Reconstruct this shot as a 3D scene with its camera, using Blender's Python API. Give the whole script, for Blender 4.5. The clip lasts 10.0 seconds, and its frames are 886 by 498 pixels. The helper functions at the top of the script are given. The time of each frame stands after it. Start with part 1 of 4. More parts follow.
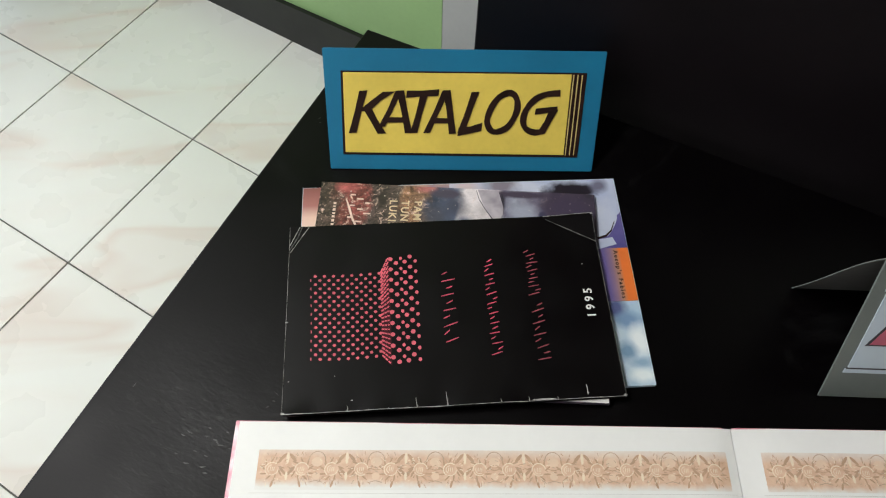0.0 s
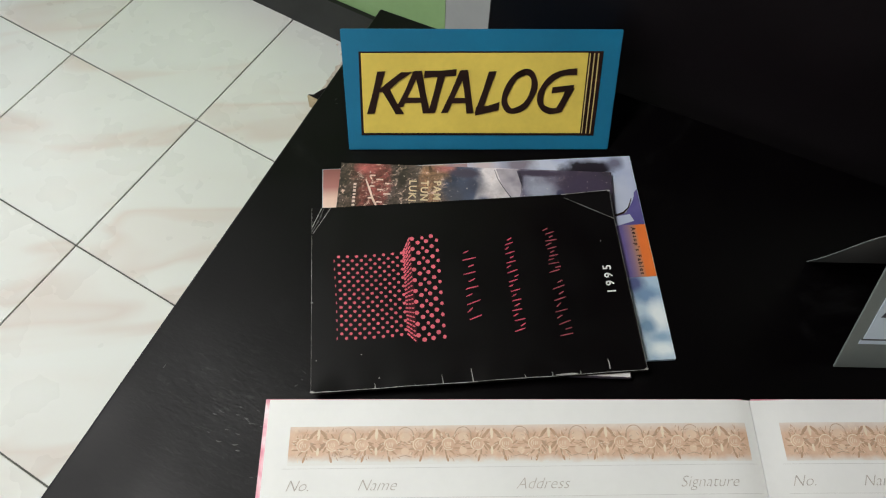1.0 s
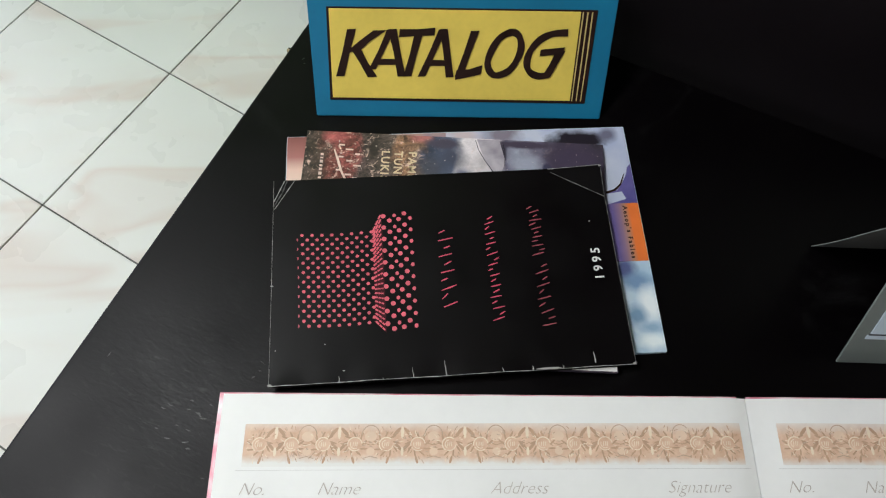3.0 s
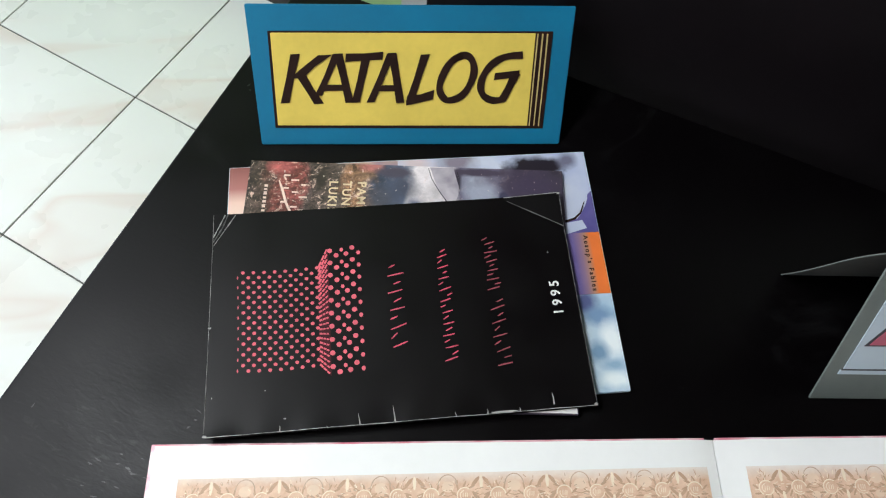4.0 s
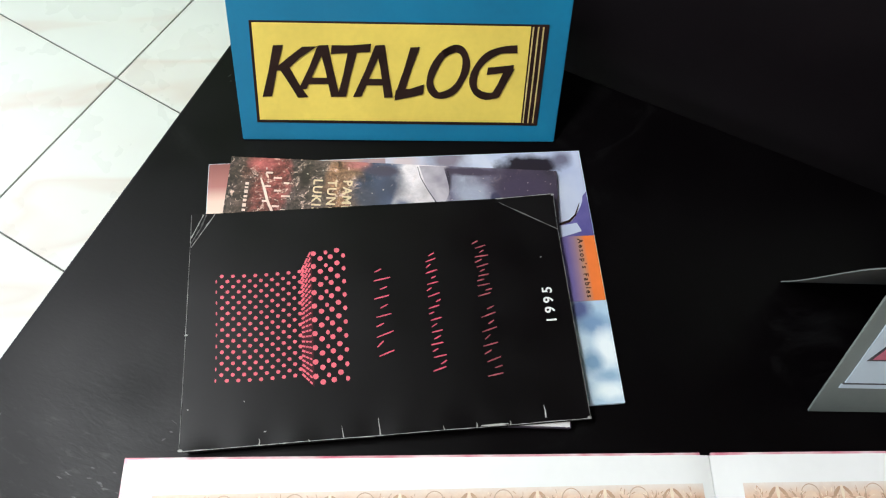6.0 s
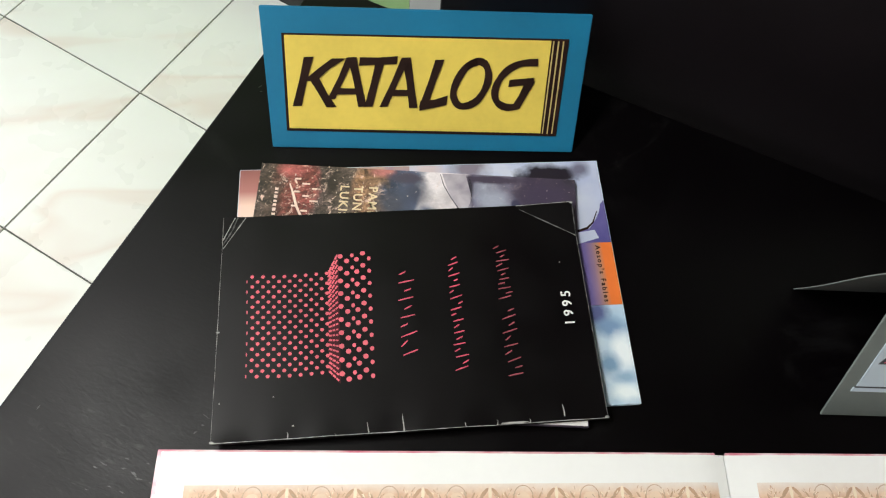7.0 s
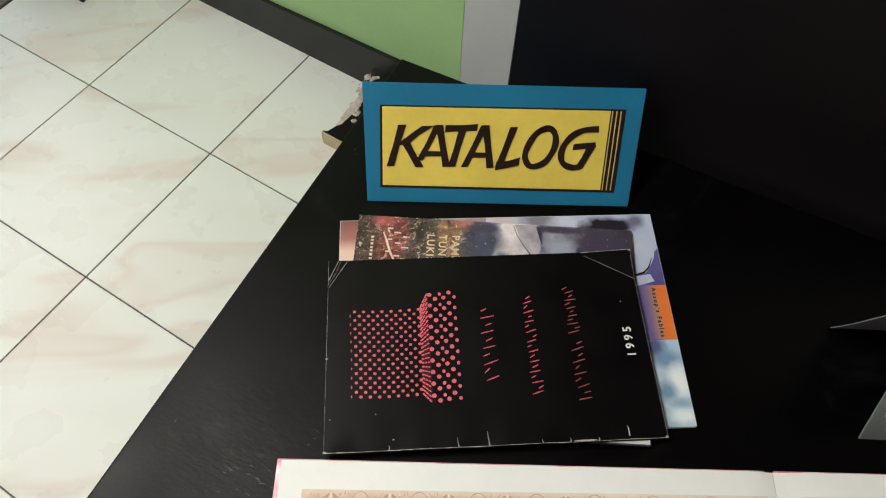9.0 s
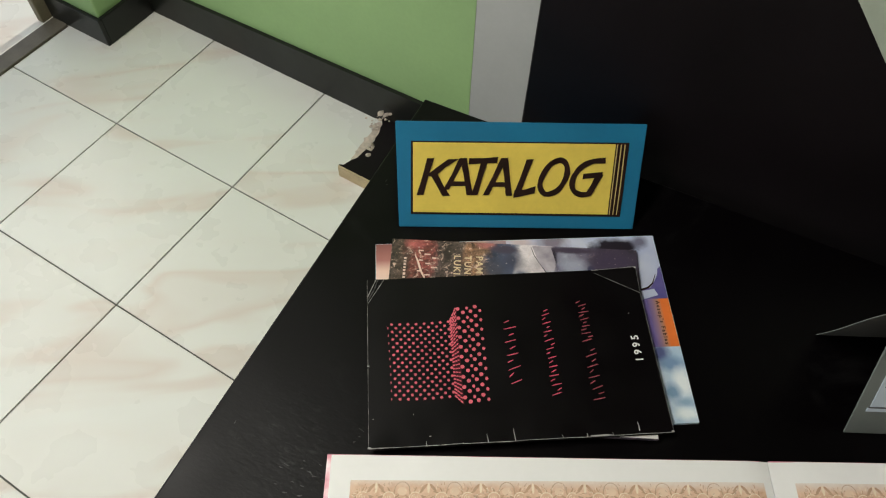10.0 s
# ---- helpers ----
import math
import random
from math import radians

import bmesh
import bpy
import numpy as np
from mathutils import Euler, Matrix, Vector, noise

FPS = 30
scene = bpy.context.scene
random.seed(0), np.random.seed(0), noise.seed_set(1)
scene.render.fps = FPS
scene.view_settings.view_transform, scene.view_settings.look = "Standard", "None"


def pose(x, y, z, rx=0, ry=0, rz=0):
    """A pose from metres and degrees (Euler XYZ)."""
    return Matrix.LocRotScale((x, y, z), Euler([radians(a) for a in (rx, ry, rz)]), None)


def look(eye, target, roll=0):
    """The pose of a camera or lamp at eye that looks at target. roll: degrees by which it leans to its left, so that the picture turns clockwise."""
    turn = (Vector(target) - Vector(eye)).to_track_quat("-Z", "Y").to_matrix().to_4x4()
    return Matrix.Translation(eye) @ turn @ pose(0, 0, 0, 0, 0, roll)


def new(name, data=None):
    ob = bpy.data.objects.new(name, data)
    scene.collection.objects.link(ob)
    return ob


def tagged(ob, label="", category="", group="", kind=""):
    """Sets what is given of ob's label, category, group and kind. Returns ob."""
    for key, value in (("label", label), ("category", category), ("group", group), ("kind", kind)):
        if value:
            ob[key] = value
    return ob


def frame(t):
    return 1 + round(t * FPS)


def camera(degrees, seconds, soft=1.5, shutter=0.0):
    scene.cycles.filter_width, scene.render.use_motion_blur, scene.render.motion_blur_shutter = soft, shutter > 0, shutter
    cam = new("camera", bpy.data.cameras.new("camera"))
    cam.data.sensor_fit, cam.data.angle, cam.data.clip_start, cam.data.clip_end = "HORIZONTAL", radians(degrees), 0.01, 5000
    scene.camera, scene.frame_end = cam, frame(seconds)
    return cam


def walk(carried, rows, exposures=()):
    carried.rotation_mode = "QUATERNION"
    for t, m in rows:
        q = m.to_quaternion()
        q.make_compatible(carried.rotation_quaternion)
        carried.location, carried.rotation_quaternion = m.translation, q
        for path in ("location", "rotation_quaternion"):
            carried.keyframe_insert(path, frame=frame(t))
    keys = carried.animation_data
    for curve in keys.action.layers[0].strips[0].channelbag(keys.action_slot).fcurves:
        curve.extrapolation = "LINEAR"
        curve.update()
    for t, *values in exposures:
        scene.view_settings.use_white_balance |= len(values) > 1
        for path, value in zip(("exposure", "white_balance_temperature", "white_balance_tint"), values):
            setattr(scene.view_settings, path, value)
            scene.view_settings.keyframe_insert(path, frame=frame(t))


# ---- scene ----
cam = camera(62.3, 10.0, soft=1.15)
PATH = [
    (0, (-0.016, 0.018, 1.395), (0.035, 1.027, -0.331), 2.4),
    (0.5, (-0.024, 0.012, 1.402), (0.04, 1.0, -0.335), 3.5),
    (1, (-0.041, 0.016, 1.404), (0.022, 0.969, -0.353), 2.4),
    (1.5, (-0.049, 0.028, 1.405), (0.028, 0.953, -0.367), 3.6),
    (2, (-0.033, 0.033, 1.399), (0.004, 0.967, -0.37), 2.9),
    (2.5, (-0.041, 0.046, 1.379), (0.0, 0.907, -0.426), 2.4),
    (2.7, (-0.034, 0.053, 1.371), (0.023, 0.892, -0.443), 3.4),
    (3.8, (0.0, 0.088, 1.343), (0.117, 0.959, -0.454), 5.7),
    (4, (0.011, 0.092, 1.338), (0.126, 0.971, -0.454), 5.5),
    (4.5, (0.022, 0.105, 1.332), (0.15, 0.96, -0.472), 6.4),
    (5, (0.027, 0.12, 1.326), (0.178, 0.951, -0.487), 7.9),
    (5.5, (0.019, 0.122, 1.321), (0.172, 0.947, -0.495), 8.5),
    (6.8, (0.004, 0.108, 1.333), (0.13, 0.961, -0.472), 7.3),
    (7, (0.0, 0.101, 1.336), (0.121, 0.978, -0.458), 7.0),
    (7.5, (-0.004, 0.086, 1.346), (0.072, 0.99, -0.436), 4.8),
    (8, (-0.009, 0.077, 1.364), (0.027, 1.018, -0.401), 2.9),
    (8.5, (-0.028, 0.071, 1.386), (0.002, 1.055, -0.354), 2.7),
    (9, (-0.053, 0.045, 1.41), (-0.004, 1.063, -0.311), 2.9),
    (9.5, (-0.069, 0.018, 1.441), (-0.022, 1.087, -0.249), 2.7),
    (10, (-0.084, -0.011, 1.477), (-0.034, 1.081, -0.198), 2.2),
]
EXPOSURES = [(0.0, -0.53, 6450, 10), (0.5, -0.64, 6450, 10), (1.0, -0.68, 6450, 10), (1.5, -0.80, 6450, 10), (2.0, -0.64, 6400, 10), (2.5, -0.68, 6300, 10), (4.0, -0.28, 6050, 9), (4.5, -0.2, 6000, 9), (5.5, -0.05, 6000, 9), (7.0, -0.2, 6500, 9), (7.5, -0.30, 6550, 10), (8.0, -0.35, 6600, 11), (8.5, -0.39, 6600, 11), (9.0, -0.59, 6800, 9), (10.0, -0.75, 6850, 8)]
walk(cam, [(t, look(eye, target, roll)) for t, eye, target, roll in PATH], EXPOSURES)

rnd = random.Random(7)

# ---- world and light ----
world = bpy.data.worlds.new("world")
scene.world = world
world.use_nodes = True
wn = world.node_tree
sky = wn.nodes.new("ShaderNodeTexSky")
sky.sky_type, sky.sun_disc, sky.sun_elevation, sky.sun_rotation = "NISHITA", False, radians(53), radians(-32)
wn.links.new(sky.outputs[0], wn.nodes["Background"].inputs[0])
wn.nodes["Background"].inputs[1].default_value = 0.15

ROOM = pose(0, 0, 0, 0, 0, -32.3)


def area(name, m, sx, sy, power, colour):
    lamp = bpy.data.lights.new(name, "AREA")
    lamp.shape, lamp.size, lamp.size_y, lamp.energy, lamp.color = "RECTANGLE", sx, sy, power, colour
    ob = new(name, lamp)
    ob.matrix_world = m
    return ob


# daylight standing in the wide doorway; behind the camera an added, unseen fill
area("doorway_light", ROOM @ look((-1.72, -0.45, 1.45), (1.0, -0.45, 1.25)), 2.3, 2.2, 24, (1.0, 0.97, 0.95))
area("rear_fill_light", ROOM @ look((-0.5, -2.94, 1.6), (-0.4, 0.0, 0.9)), 1.9, 1.3, 14, (1.0, 0.975, 0.965))
# tubes of the ceiling light, over the floor beside the table
area("tube_light", ROOM @ look((-1.15, -0.28, 2.775), (-1.15, -0.28, 0.0)), 0.42, 1.2, 60, (1.0, 0.985, 0.955))
sun = bpy.data.lights.new("sun", "SUN")
sun.energy, sun.angle, sun.color = 2.5, radians(0.6), (1.0, 0.95, 0.88)
new("sun", sun).matrix_world = ROOM @ look((-2.6, 6.0, 8.0), (-2.7, 0.0, 0.0))


# ---- materials ----
def nodes_of(name):
    m = bpy.data.materials.new(name)
    m.use_nodes = True
    nt = m.node_tree
    return m, nt, nt.nodes["Principled BSDF"]


def grain_of(nt, scale, detail=4.0, rough=0.55, stretch=None, coords="Object", twist=0.0):
    tc = nt.nodes.new("ShaderNodeTexCoord")
    n = nt.nodes.new("ShaderNodeTexNoise")
    n.inputs["Scale"].default_value, n.inputs["Detail"].default_value = scale, detail
    n.inputs["Roughness"].default_value, n.inputs["Distortion"].default_value = rough, twist
    if stretch:
        mp = nt.nodes.new("ShaderNodeMapping")
        mp.inputs["Scale"].default_value = stretch[:3]
        if len(stretch) > 3:
            mp.inputs["Rotation"].default_value = (0, 0, stretch[3])
        nt.links.new(tc.outputs[coords], mp.inputs[0])
        nt.links.new(mp.outputs[0], n.inputs["Vector"])
    else:
        nt.links.new(tc.outputs[coords], n.inputs["Vector"])
    return n.outputs["Fac"]


def ramp(nt, fac, stops):
    r = nt.nodes.new("ShaderNodeValToRGB")
    while len(r.color_ramp.elements) < len(stops):
        r.color_ramp.elements.new(0.5)
    for e, (p, c) in zip(r.color_ramp.elements, stops):
        e.position, e.color = p, (*c, 1) if len(c) == 3 else c
    nt.links.new(fac, r.inputs[0])
    return r.outputs[0]


def grey(v):
    return (v, v, v)


def mixed(nt, fac, a, b, mode="MIX"):
    x = nt.nodes.new("ShaderNodeMix")
    x.data_type, x.blend_type = "RGBA", mode
    for sock, val in ((x.inputs[0], fac), (x.inputs[6], a), (x.inputs[7], b)):
        if isinstance(val, (int, float)):
            sock.default_value = val
        elif isinstance(val, tuple):
            sock.default_value = (*val, 1)
        else:
            nt.links.new(val, sock)
    return x.outputs[2]


def bump(nt, bsdf, height, strength, dist=0.001):
    b = nt.nodes.new("ShaderNodeBump")
    b.inputs["Strength"].default_value, b.inputs["Distance"].default_value = strength, dist
    nt.links.new(height, b.inputs["Height"])
    nt.links.new(b.outputs[0], bsdf.inputs["Normal"])


def paint(name, base, rough=0.5, vary=0.12, scale=30, grain=220, relief=0.15, metal=0.0, spec=0.5, coat=0.0):
    """Painted or printed surface: broad unevenness, fine grain, uneven gloss."""
    m, nt, b = nodes_of(name)
    lo = tuple(c * (1 - vary) for c in base)
    hi = tuple(min(1, c * (1 + vary)) for c in base)
    big = ramp(nt, grain_of(nt, scale), [(0.3, lo), (0.7, hi)])
    fine = ramp(nt, grain_of(nt, grain, 2), [(0.2, grey(1 - vary * 0.6)), (0.8, grey(1.0))])
    nt.links.new(mixed(nt, 1.0, big, fine, "MULTIPLY"), b.inputs["Base Color"])
    rr = ramp(nt, grain_of(nt, scale * 1.7), [(0.3, grey(max(0, rough - 0.06))), (0.7, grey(min(1, rough + 0.06)))])
    nt.links.new(rr, b.inputs["Roughness"])
    b.inputs["Metallic"].default_value, b.inputs["Specular IOR Level"].default_value = metal, spec
    b.inputs["Coat Weight"].default_value = coat
    if relief:
        bump(nt, b, grain_of(nt, grain, 3), relief, 0.0006)
    return m


def tile_material():
    m, nt, b = nodes_of("glazed_tile")
    info = nt.nodes.new("ShaderNodeObjectInfo")
    tc = nt.nodes.new("ShaderNodeTexCoord")
    off = nt.nodes.new("ShaderNodeVectorMath")
    off.operation = "MULTIPLY_ADD"
    off.inputs[1].default_value = (1, 1, 1)
    comb = nt.nodes.new("ShaderNodeCombineXYZ")
    mul = nt.nodes.new("ShaderNodeMath")
    mul.operation = "MULTIPLY"
    mul.inputs[1].default_value = 23.0
    nt.links.new(info.outputs["Random"], mul.inputs[0])
    for k in range(3):
        nt.links.new(mul.outputs[0], comb.inputs[k])

    def blot(scale, detail):
        n = nt.nodes.new("ShaderNodeTexNoise")
        n.inputs["Scale"].default_value, n.inputs["Detail"].default_value = scale, detail
        nt.links.new(off.outputs[0], n.inputs["Vector"])
        return n.outputs["Fac"]

    nt.links.new(tc.outputs["Object"], off.inputs[0])
    nt.links.new(comb.outputs[0], off.inputs[2])
    mp = nt.nodes.new("ShaderNodeMapping")
    mp.inputs["Scale"].default_value = (2.0, 6.5, 1.0)
    spin = nt.nodes.new("ShaderNodeMapping")
    spin.inputs["Rotation"].default_value = (0, 0, radians(-40))
    nt.links.new(off.outputs[0], spin.inputs[0])
    nt.links.new(spin.outputs[0], mp.inputs[0])
    n1 = nt.nodes.new("ShaderNodeTexNoise")
    n1.inputs["Scale"].default_value, n1.inputs["Detail"].default_value, n1.inputs["Distortion"].default_value = 0.85, 2.5, 0.5
    nt.links.new(mp.outputs[0], n1.inputs["Vector"])
    vein = ramp(nt, n1.outputs["Fac"], [(0.42, (0.78, 0.79, 0.735)), (0.54, (0.77, 0.765, 0.705)), (0.61, (0.71, 0.645, 0.575)), (0.70, (0.755, 0.735, 0.675))])
    cloud = ramp(nt, blot(3.0, 3), [(0.3, (0.965, 0.97, 0.97)), (0.7, (1, 1, 1))])
    nt.links.new(mixed(nt, 1.0, vein, cloud, "MULTIPLY"), b.inputs["Base Color"])
    rr = ramp(nt, blot(9.0, 3), [(0.3, grey(0.24)), (0.7, grey(0.33))])
    nt.links.new(rr, b.inputs["Roughness"])
    bump(nt, b, blot(6, 1), 0.012, 0.002)
    return m


def black_table_material():
    """Black brushed paint on wood: brush grain, grey scuffs and fine pale scratches."""
    m, nt, b = nodes_of("black_table_paint")
    grain = grain_of(nt, 60, 5, 0.6, (1, 9, 1))
    base = ramp(nt, grain, [(0.3, (0.0006, 0.0003, 0.0005)), (0.75, (0.0016, 0.0009, 0.0014))])
    scuff = ramp(nt, grain_of(nt, 9, 6, 0.7, None, "Object", 0.8), [(0.58, grey(0.0)), (0.80, grey(0.35))])
    col = mixed(nt, scuff, base, (0.022, 0.023, 0.022))
    scr = ramp(nt, grain_of(nt, 62, 5, 0.68, (1.0, 2.7, 1.0, -0.25), "Object", 0.9), [(0.56, grey(0.0)), (0.68, grey(0.45))])
    # the pale dabs lie in one worn patch near the side edge
    tc = nt.nodes.new("ShaderNodeTexCoord")
    dist = nt.nodes.new("ShaderNodeVectorMath")
    dist.operation = "DISTANCE"
    dist.inputs[1].default_value = (0.100, -0.500, 0.77)
    nt.links.new(tc.outputs["Object"], dist.inputs[0])
    near = nt.nodes.new("ShaderNodeMapRange")
    near.inputs[1].default_value, near.inputs[2].default_value, near.inputs[3].default_value, near.inputs[4].default_value = 0.02, 0.12, 1.0, 0.0
    nt.links.new(dist.outputs["Value"], near.inputs[0])
    spot = nt.nodes.new("ShaderNodeMath")
    spot.operation = "MULTIPLY"
    nt.links.new(scr, spot.inputs[0])
    nt.links.new(near.outputs[0], spot.inputs[1])
    scr = spot.outputs[0]
    col = mixed(nt, scr, col, (0.030, 0.031, 0.029))
    nt.links.new(col, b.inputs["Base Color"])
    rr = ramp(nt, grain_of(nt, 14, 4), [(0.3, grey(0.34)), (0.7, grey(0.44))])
    nt.links.new(rr, b.inputs["Roughness"])
    b.inputs["Specular IOR Level"].default_value = 0.14
    pits = grain_of(nt, 170, 5, 0.65, (1, 2.2, 1))
    dabs = mixed(nt, near.outputs[0], grey(0.5), grain_of(nt, 75, 4, 0.62, (1.0, 2.4, 1.0, -0.2), "Object", 0.8))
    bump(nt, b, mixed(nt, 0.78, pits, dabs), 0.36, 0.0012)
    return m


def painting_material():
    """Cover print of the painted booklet: brown and red figures, then blue and white washes."""
    m, nt, b = nodes_of("painting_print")
    tc = nt.nodes.new("ShaderNodeTexCoord")
    sep = nt.nodes.new("ShaderNodeSeparateXYZ")
    n1 = nt.nodes.new("ShaderNodeTexNoise")
    n1.inputs["Scale"].default_value, n1.inputs["Detail"].default_value = 38, 4
    nt.links.new(tc.outputs["Object"], n1.inputs["Vector"])
    nt.links.new(tc.outputs["Object"], sep.inputs[0])
    ma = nt.nodes.new("ShaderNodeMath")
    ma.operation = "MULTIPLY_ADD"
    ma.inputs[1].default_value = 0.045
    nt.links.new(n1.outputs["Fac"], ma.inputs[0])
    nt.links.new(sep.outputs["X"], ma.inputs[2])
    sc = nt.nodes.new("ShaderNodeMath")
    sc.operation = "MULTIPLY_ADD"
    sc.inputs[1].default_value, sc.inputs[2].default_value = 1 / 0.28, -0.08
    nt.links.new(ma.outputs[0], sc.inputs[0])
    wash = ramp(nt, sc.outputs[0], [
        (0.00, (0.05, 0.035, 0.03)), (0.06, (0.10, 0.065, 0.05)), (0.095, (0.20, 0.055, 0.045)), (0.145, (0.28, 0.075, 0.065)), (0.19, (0.08, 0.055, 0.05)),
        (0.29, (0.11, 0.08, 0.065)), (0.33, (0.38, 0.20, 0.11)), (0.38, (0.26, 0.16, 0.10)), (0.41, (0.05, 0.065, 0.11)), (0.49, (0.10, 0.13, 0.21)),
        (0.52, (0.74, 0.69, 0.70)), (0.62, (0.70, 0.64, 0.66)), (0.66, (0.14, 0.13, 0.20)), (0.72, (0.36, 0.38, 0.46)), (0.79, (0.20, 0.18, 0.25)), (0.84, (0.07, 0.055, 0.08)), (1.0, (0.06, 0.05, 0.07))])
    rough_dab = ramp(nt, grain_of(nt, 95, 6, 0.8, None, "Object", 0.6), [(0.36, grey(0.15)), (0.5, grey(0.8)), (0.62, grey(1.9))])
    soft_dab = ramp(nt, grain_of(nt, 45, 3, 0.5), [(0.3, grey(0.7)), (0.7, grey(1.25))])
    fleck = ramp(nt, grain_of(nt, 130, 5, 0.75, None, "Object", 0.8), [(0.56, grey(0)), (0.63, grey(0.85))])
    left = nt.nodes.new("ShaderNodeMapRange")
    left.inputs[1].default_value, left.inputs[2].default_value, left.inputs[3].default_value, left.inputs[4].default_value = 0.10, 0.125, 1.0, 0.12
    nt.links.new(sep.outputs["X"], left.inputs[0])
    keep = nt.nodes.new("ShaderNodeMath")
    keep.operation = "MULTIPLY"
    nt.links.new(fleck, keep.inputs[0])
    nt.links.new(left.outputs[0], keep.inputs[1])
    washed = mixed(nt, 1.0, wash, mixed(nt, left.outputs[0], soft_dab, rough_dab), "MULTIPLY")
    print_tone = mixed(nt, keep.outputs[0], washed, (0.84, 0.60, 0.49))
    print_tone = soft_patches(nt, print_tone, [
        (0.028, 0.216, 0.010, 0.006, (0.46, 0.12, 0.11), 0.6), (0.107, 0.219, 0.010, 0.005, (0.52, 0.19, 0.17), 0.5), (0.064, 0.205, 0.005, 0.012, (0.035, 0.024, 0.020), 0.3),
        (0.117, 0.186, 0.012, 0.012, (0.075, 0.078, 0.105), 0.6), (0.136, 0.200, 0.011, 0.014, (0.065, 0.072, 0.110), 0.7), (0.128, 0.214, 0.016, 0.005, (0.07, 0.06, 0.09), 0.35),
        (0.148, 0.181, 0.007, 0.007, (0.16, 0.17, 0.24), 0.4), (0.1835, 0.206, 0.0045, 0.010, (0.035, 0.03, 0.05), 0.3), (0.205, 0.217, 0.028, 0.0045, (0.07, 0.055, 0.085), 0.3),
        (0.207, 0.196, 0.014, 0.009, (0.36, 0.38, 0.47), 0.5), (0.226, 0.192, 0.004, 0.005, (0.04, 0.05, 0.11), 0.25), (0.252, 0.200, 0.026, 0.018, (0.065, 0.05, 0.085), 0.45)])
    brushed = ramp(nt, grain_of(nt, 150, 6, 0.78, (1.0, 1.6, 1.0, 0.6), "Object", 1.0), [(0.30, grey(0.45)), (0.5, grey(0.95)), (0.66, grey(1.45))])
    speck = ramp(nt, grain_of(nt, 310, 2, 0.5), [(0.69, grey(0.0)), (0.74, grey(0.7))])
    print_tone = mixed(nt, speck, mixed(nt, 1.0, print_tone, mixed(nt, left.outputs[0], grey(1.0), brushed), "MULTIPLY"), (0.74, 0.62, 0.56))
    nt.links.new(print_tone, b.inputs["Base Color"])
    b.inputs["Roughness"].default_value = 0.3
    return m


def soft_patches(nt, under, patches):
    """Soft-edged printed patches (x, y, half width, half height, colour, edge) over a colour."""
    tc = nt.nodes.new("ShaderNodeTexCoord")
    wob = grain_of(nt, 75, 4, 0.6)
    for x, y, rx, ry, colour, edge in patches:
        off = nt.nodes.new("ShaderNodeVectorMath")
        off.operation = "SUBTRACT"
        off.inputs[1].default_value = (x, y, 0)
        nt.links.new(tc.outputs["Object"], off.inputs[0])
        size = nt.nodes.new("ShaderNodeVectorMath")
        size.operation = "MULTIPLY"
        size.inputs[1].default_value = (1 / rx, 1 / ry, 0)
        nt.links.new(off.outputs[0], size.inputs[0])
        far = nt.nodes.new("ShaderNodeVectorMath")
        far.operation = "LENGTH"
        nt.links.new(size.outputs[0], far.inputs[0])
        add = nt.nodes.new("ShaderNodeMath")
        add.operation = "ADD"
        nt.links.new(far.outputs["Value"], add.inputs[0])
        nt.links.new(wob, add.inputs[1])
        mr = nt.nodes.new("ShaderNodeMapRange")
        mr.inputs[1].default_value, mr.inputs[2].default_value, mr.inputs[3].default_value, mr.inputs[4].default_value = 1.5 - edge, 1.5 + edge, 1.0, 0.0
        nt.links.new(add.outputs[0], mr.inputs[0])
        under = mixed(nt, mr.outputs[0], under, colour)
    return under


def patched_material(name, a, c, scale, patches):
    m, nt, b = nodes_of(name)
    base = ramp(nt, grain_of(nt, scale, 4, 0.5, None, "Object", 0.4), [(0.32, a), (0.66, c)])
    nt.links.new(soft_patches(nt, base, patches), b.inputs["Base Color"])
    b.inputs["Roughness"].default_value = 0.3
    return m


def label_material():
    """Orange label that runs through tan into violet towards the spine side."""
    m, nt, b = nodes_of("orange_label_print")
    tc = nt.nodes.new("ShaderNodeTexCoord")
    sep = nt.nodes.new("ShaderNodeSeparateXYZ")
    nt.links.new(tc.outputs["Object"], sep.inputs[0])
    mr = nt.nodes.new("ShaderNodeMapRange")
    mr.inputs[1].default_value, mr.inputs[2].default_value = 0.285, 0.322
    nt.links.new(sep.outputs["X"], mr.inputs[0])
    tone = ramp(nt, mr.outputs[0], [(0.0, (0.13, 0.11, 0.34)), (0.34, (0.17, 0.13, 0.34)), (0.50, (0.30, 0.19, 0.29)), (0.64, (0.50, 0.26, 0.17)), (0.76, (0.84, 0.20, 0.04)), (1.0, (0.88, 0.21, 0.04))])
    nt.links.new(mixed(nt, 1.0, tone, ramp(nt, grain_of(nt, 60, 3), [(0.3, grey(0.9)), (0.7, grey(1.0))]), "MULTIPLY"), b.inputs["Base Color"])
    b.inputs["Roughness"].default_value = 0.35
    return m


def clouds_material(name, a, c, scale, rough=0.32):
    m, nt, b = nodes_of(name)
    nt.links.new(ramp(nt, grain_of(nt, scale, 4, 0.5, None, "Object", 0.4), [(0.32, a), (0.66, c)]), b.inputs["Base Color"])
    b.inputs["Roughness"].default_value = rough
    return m


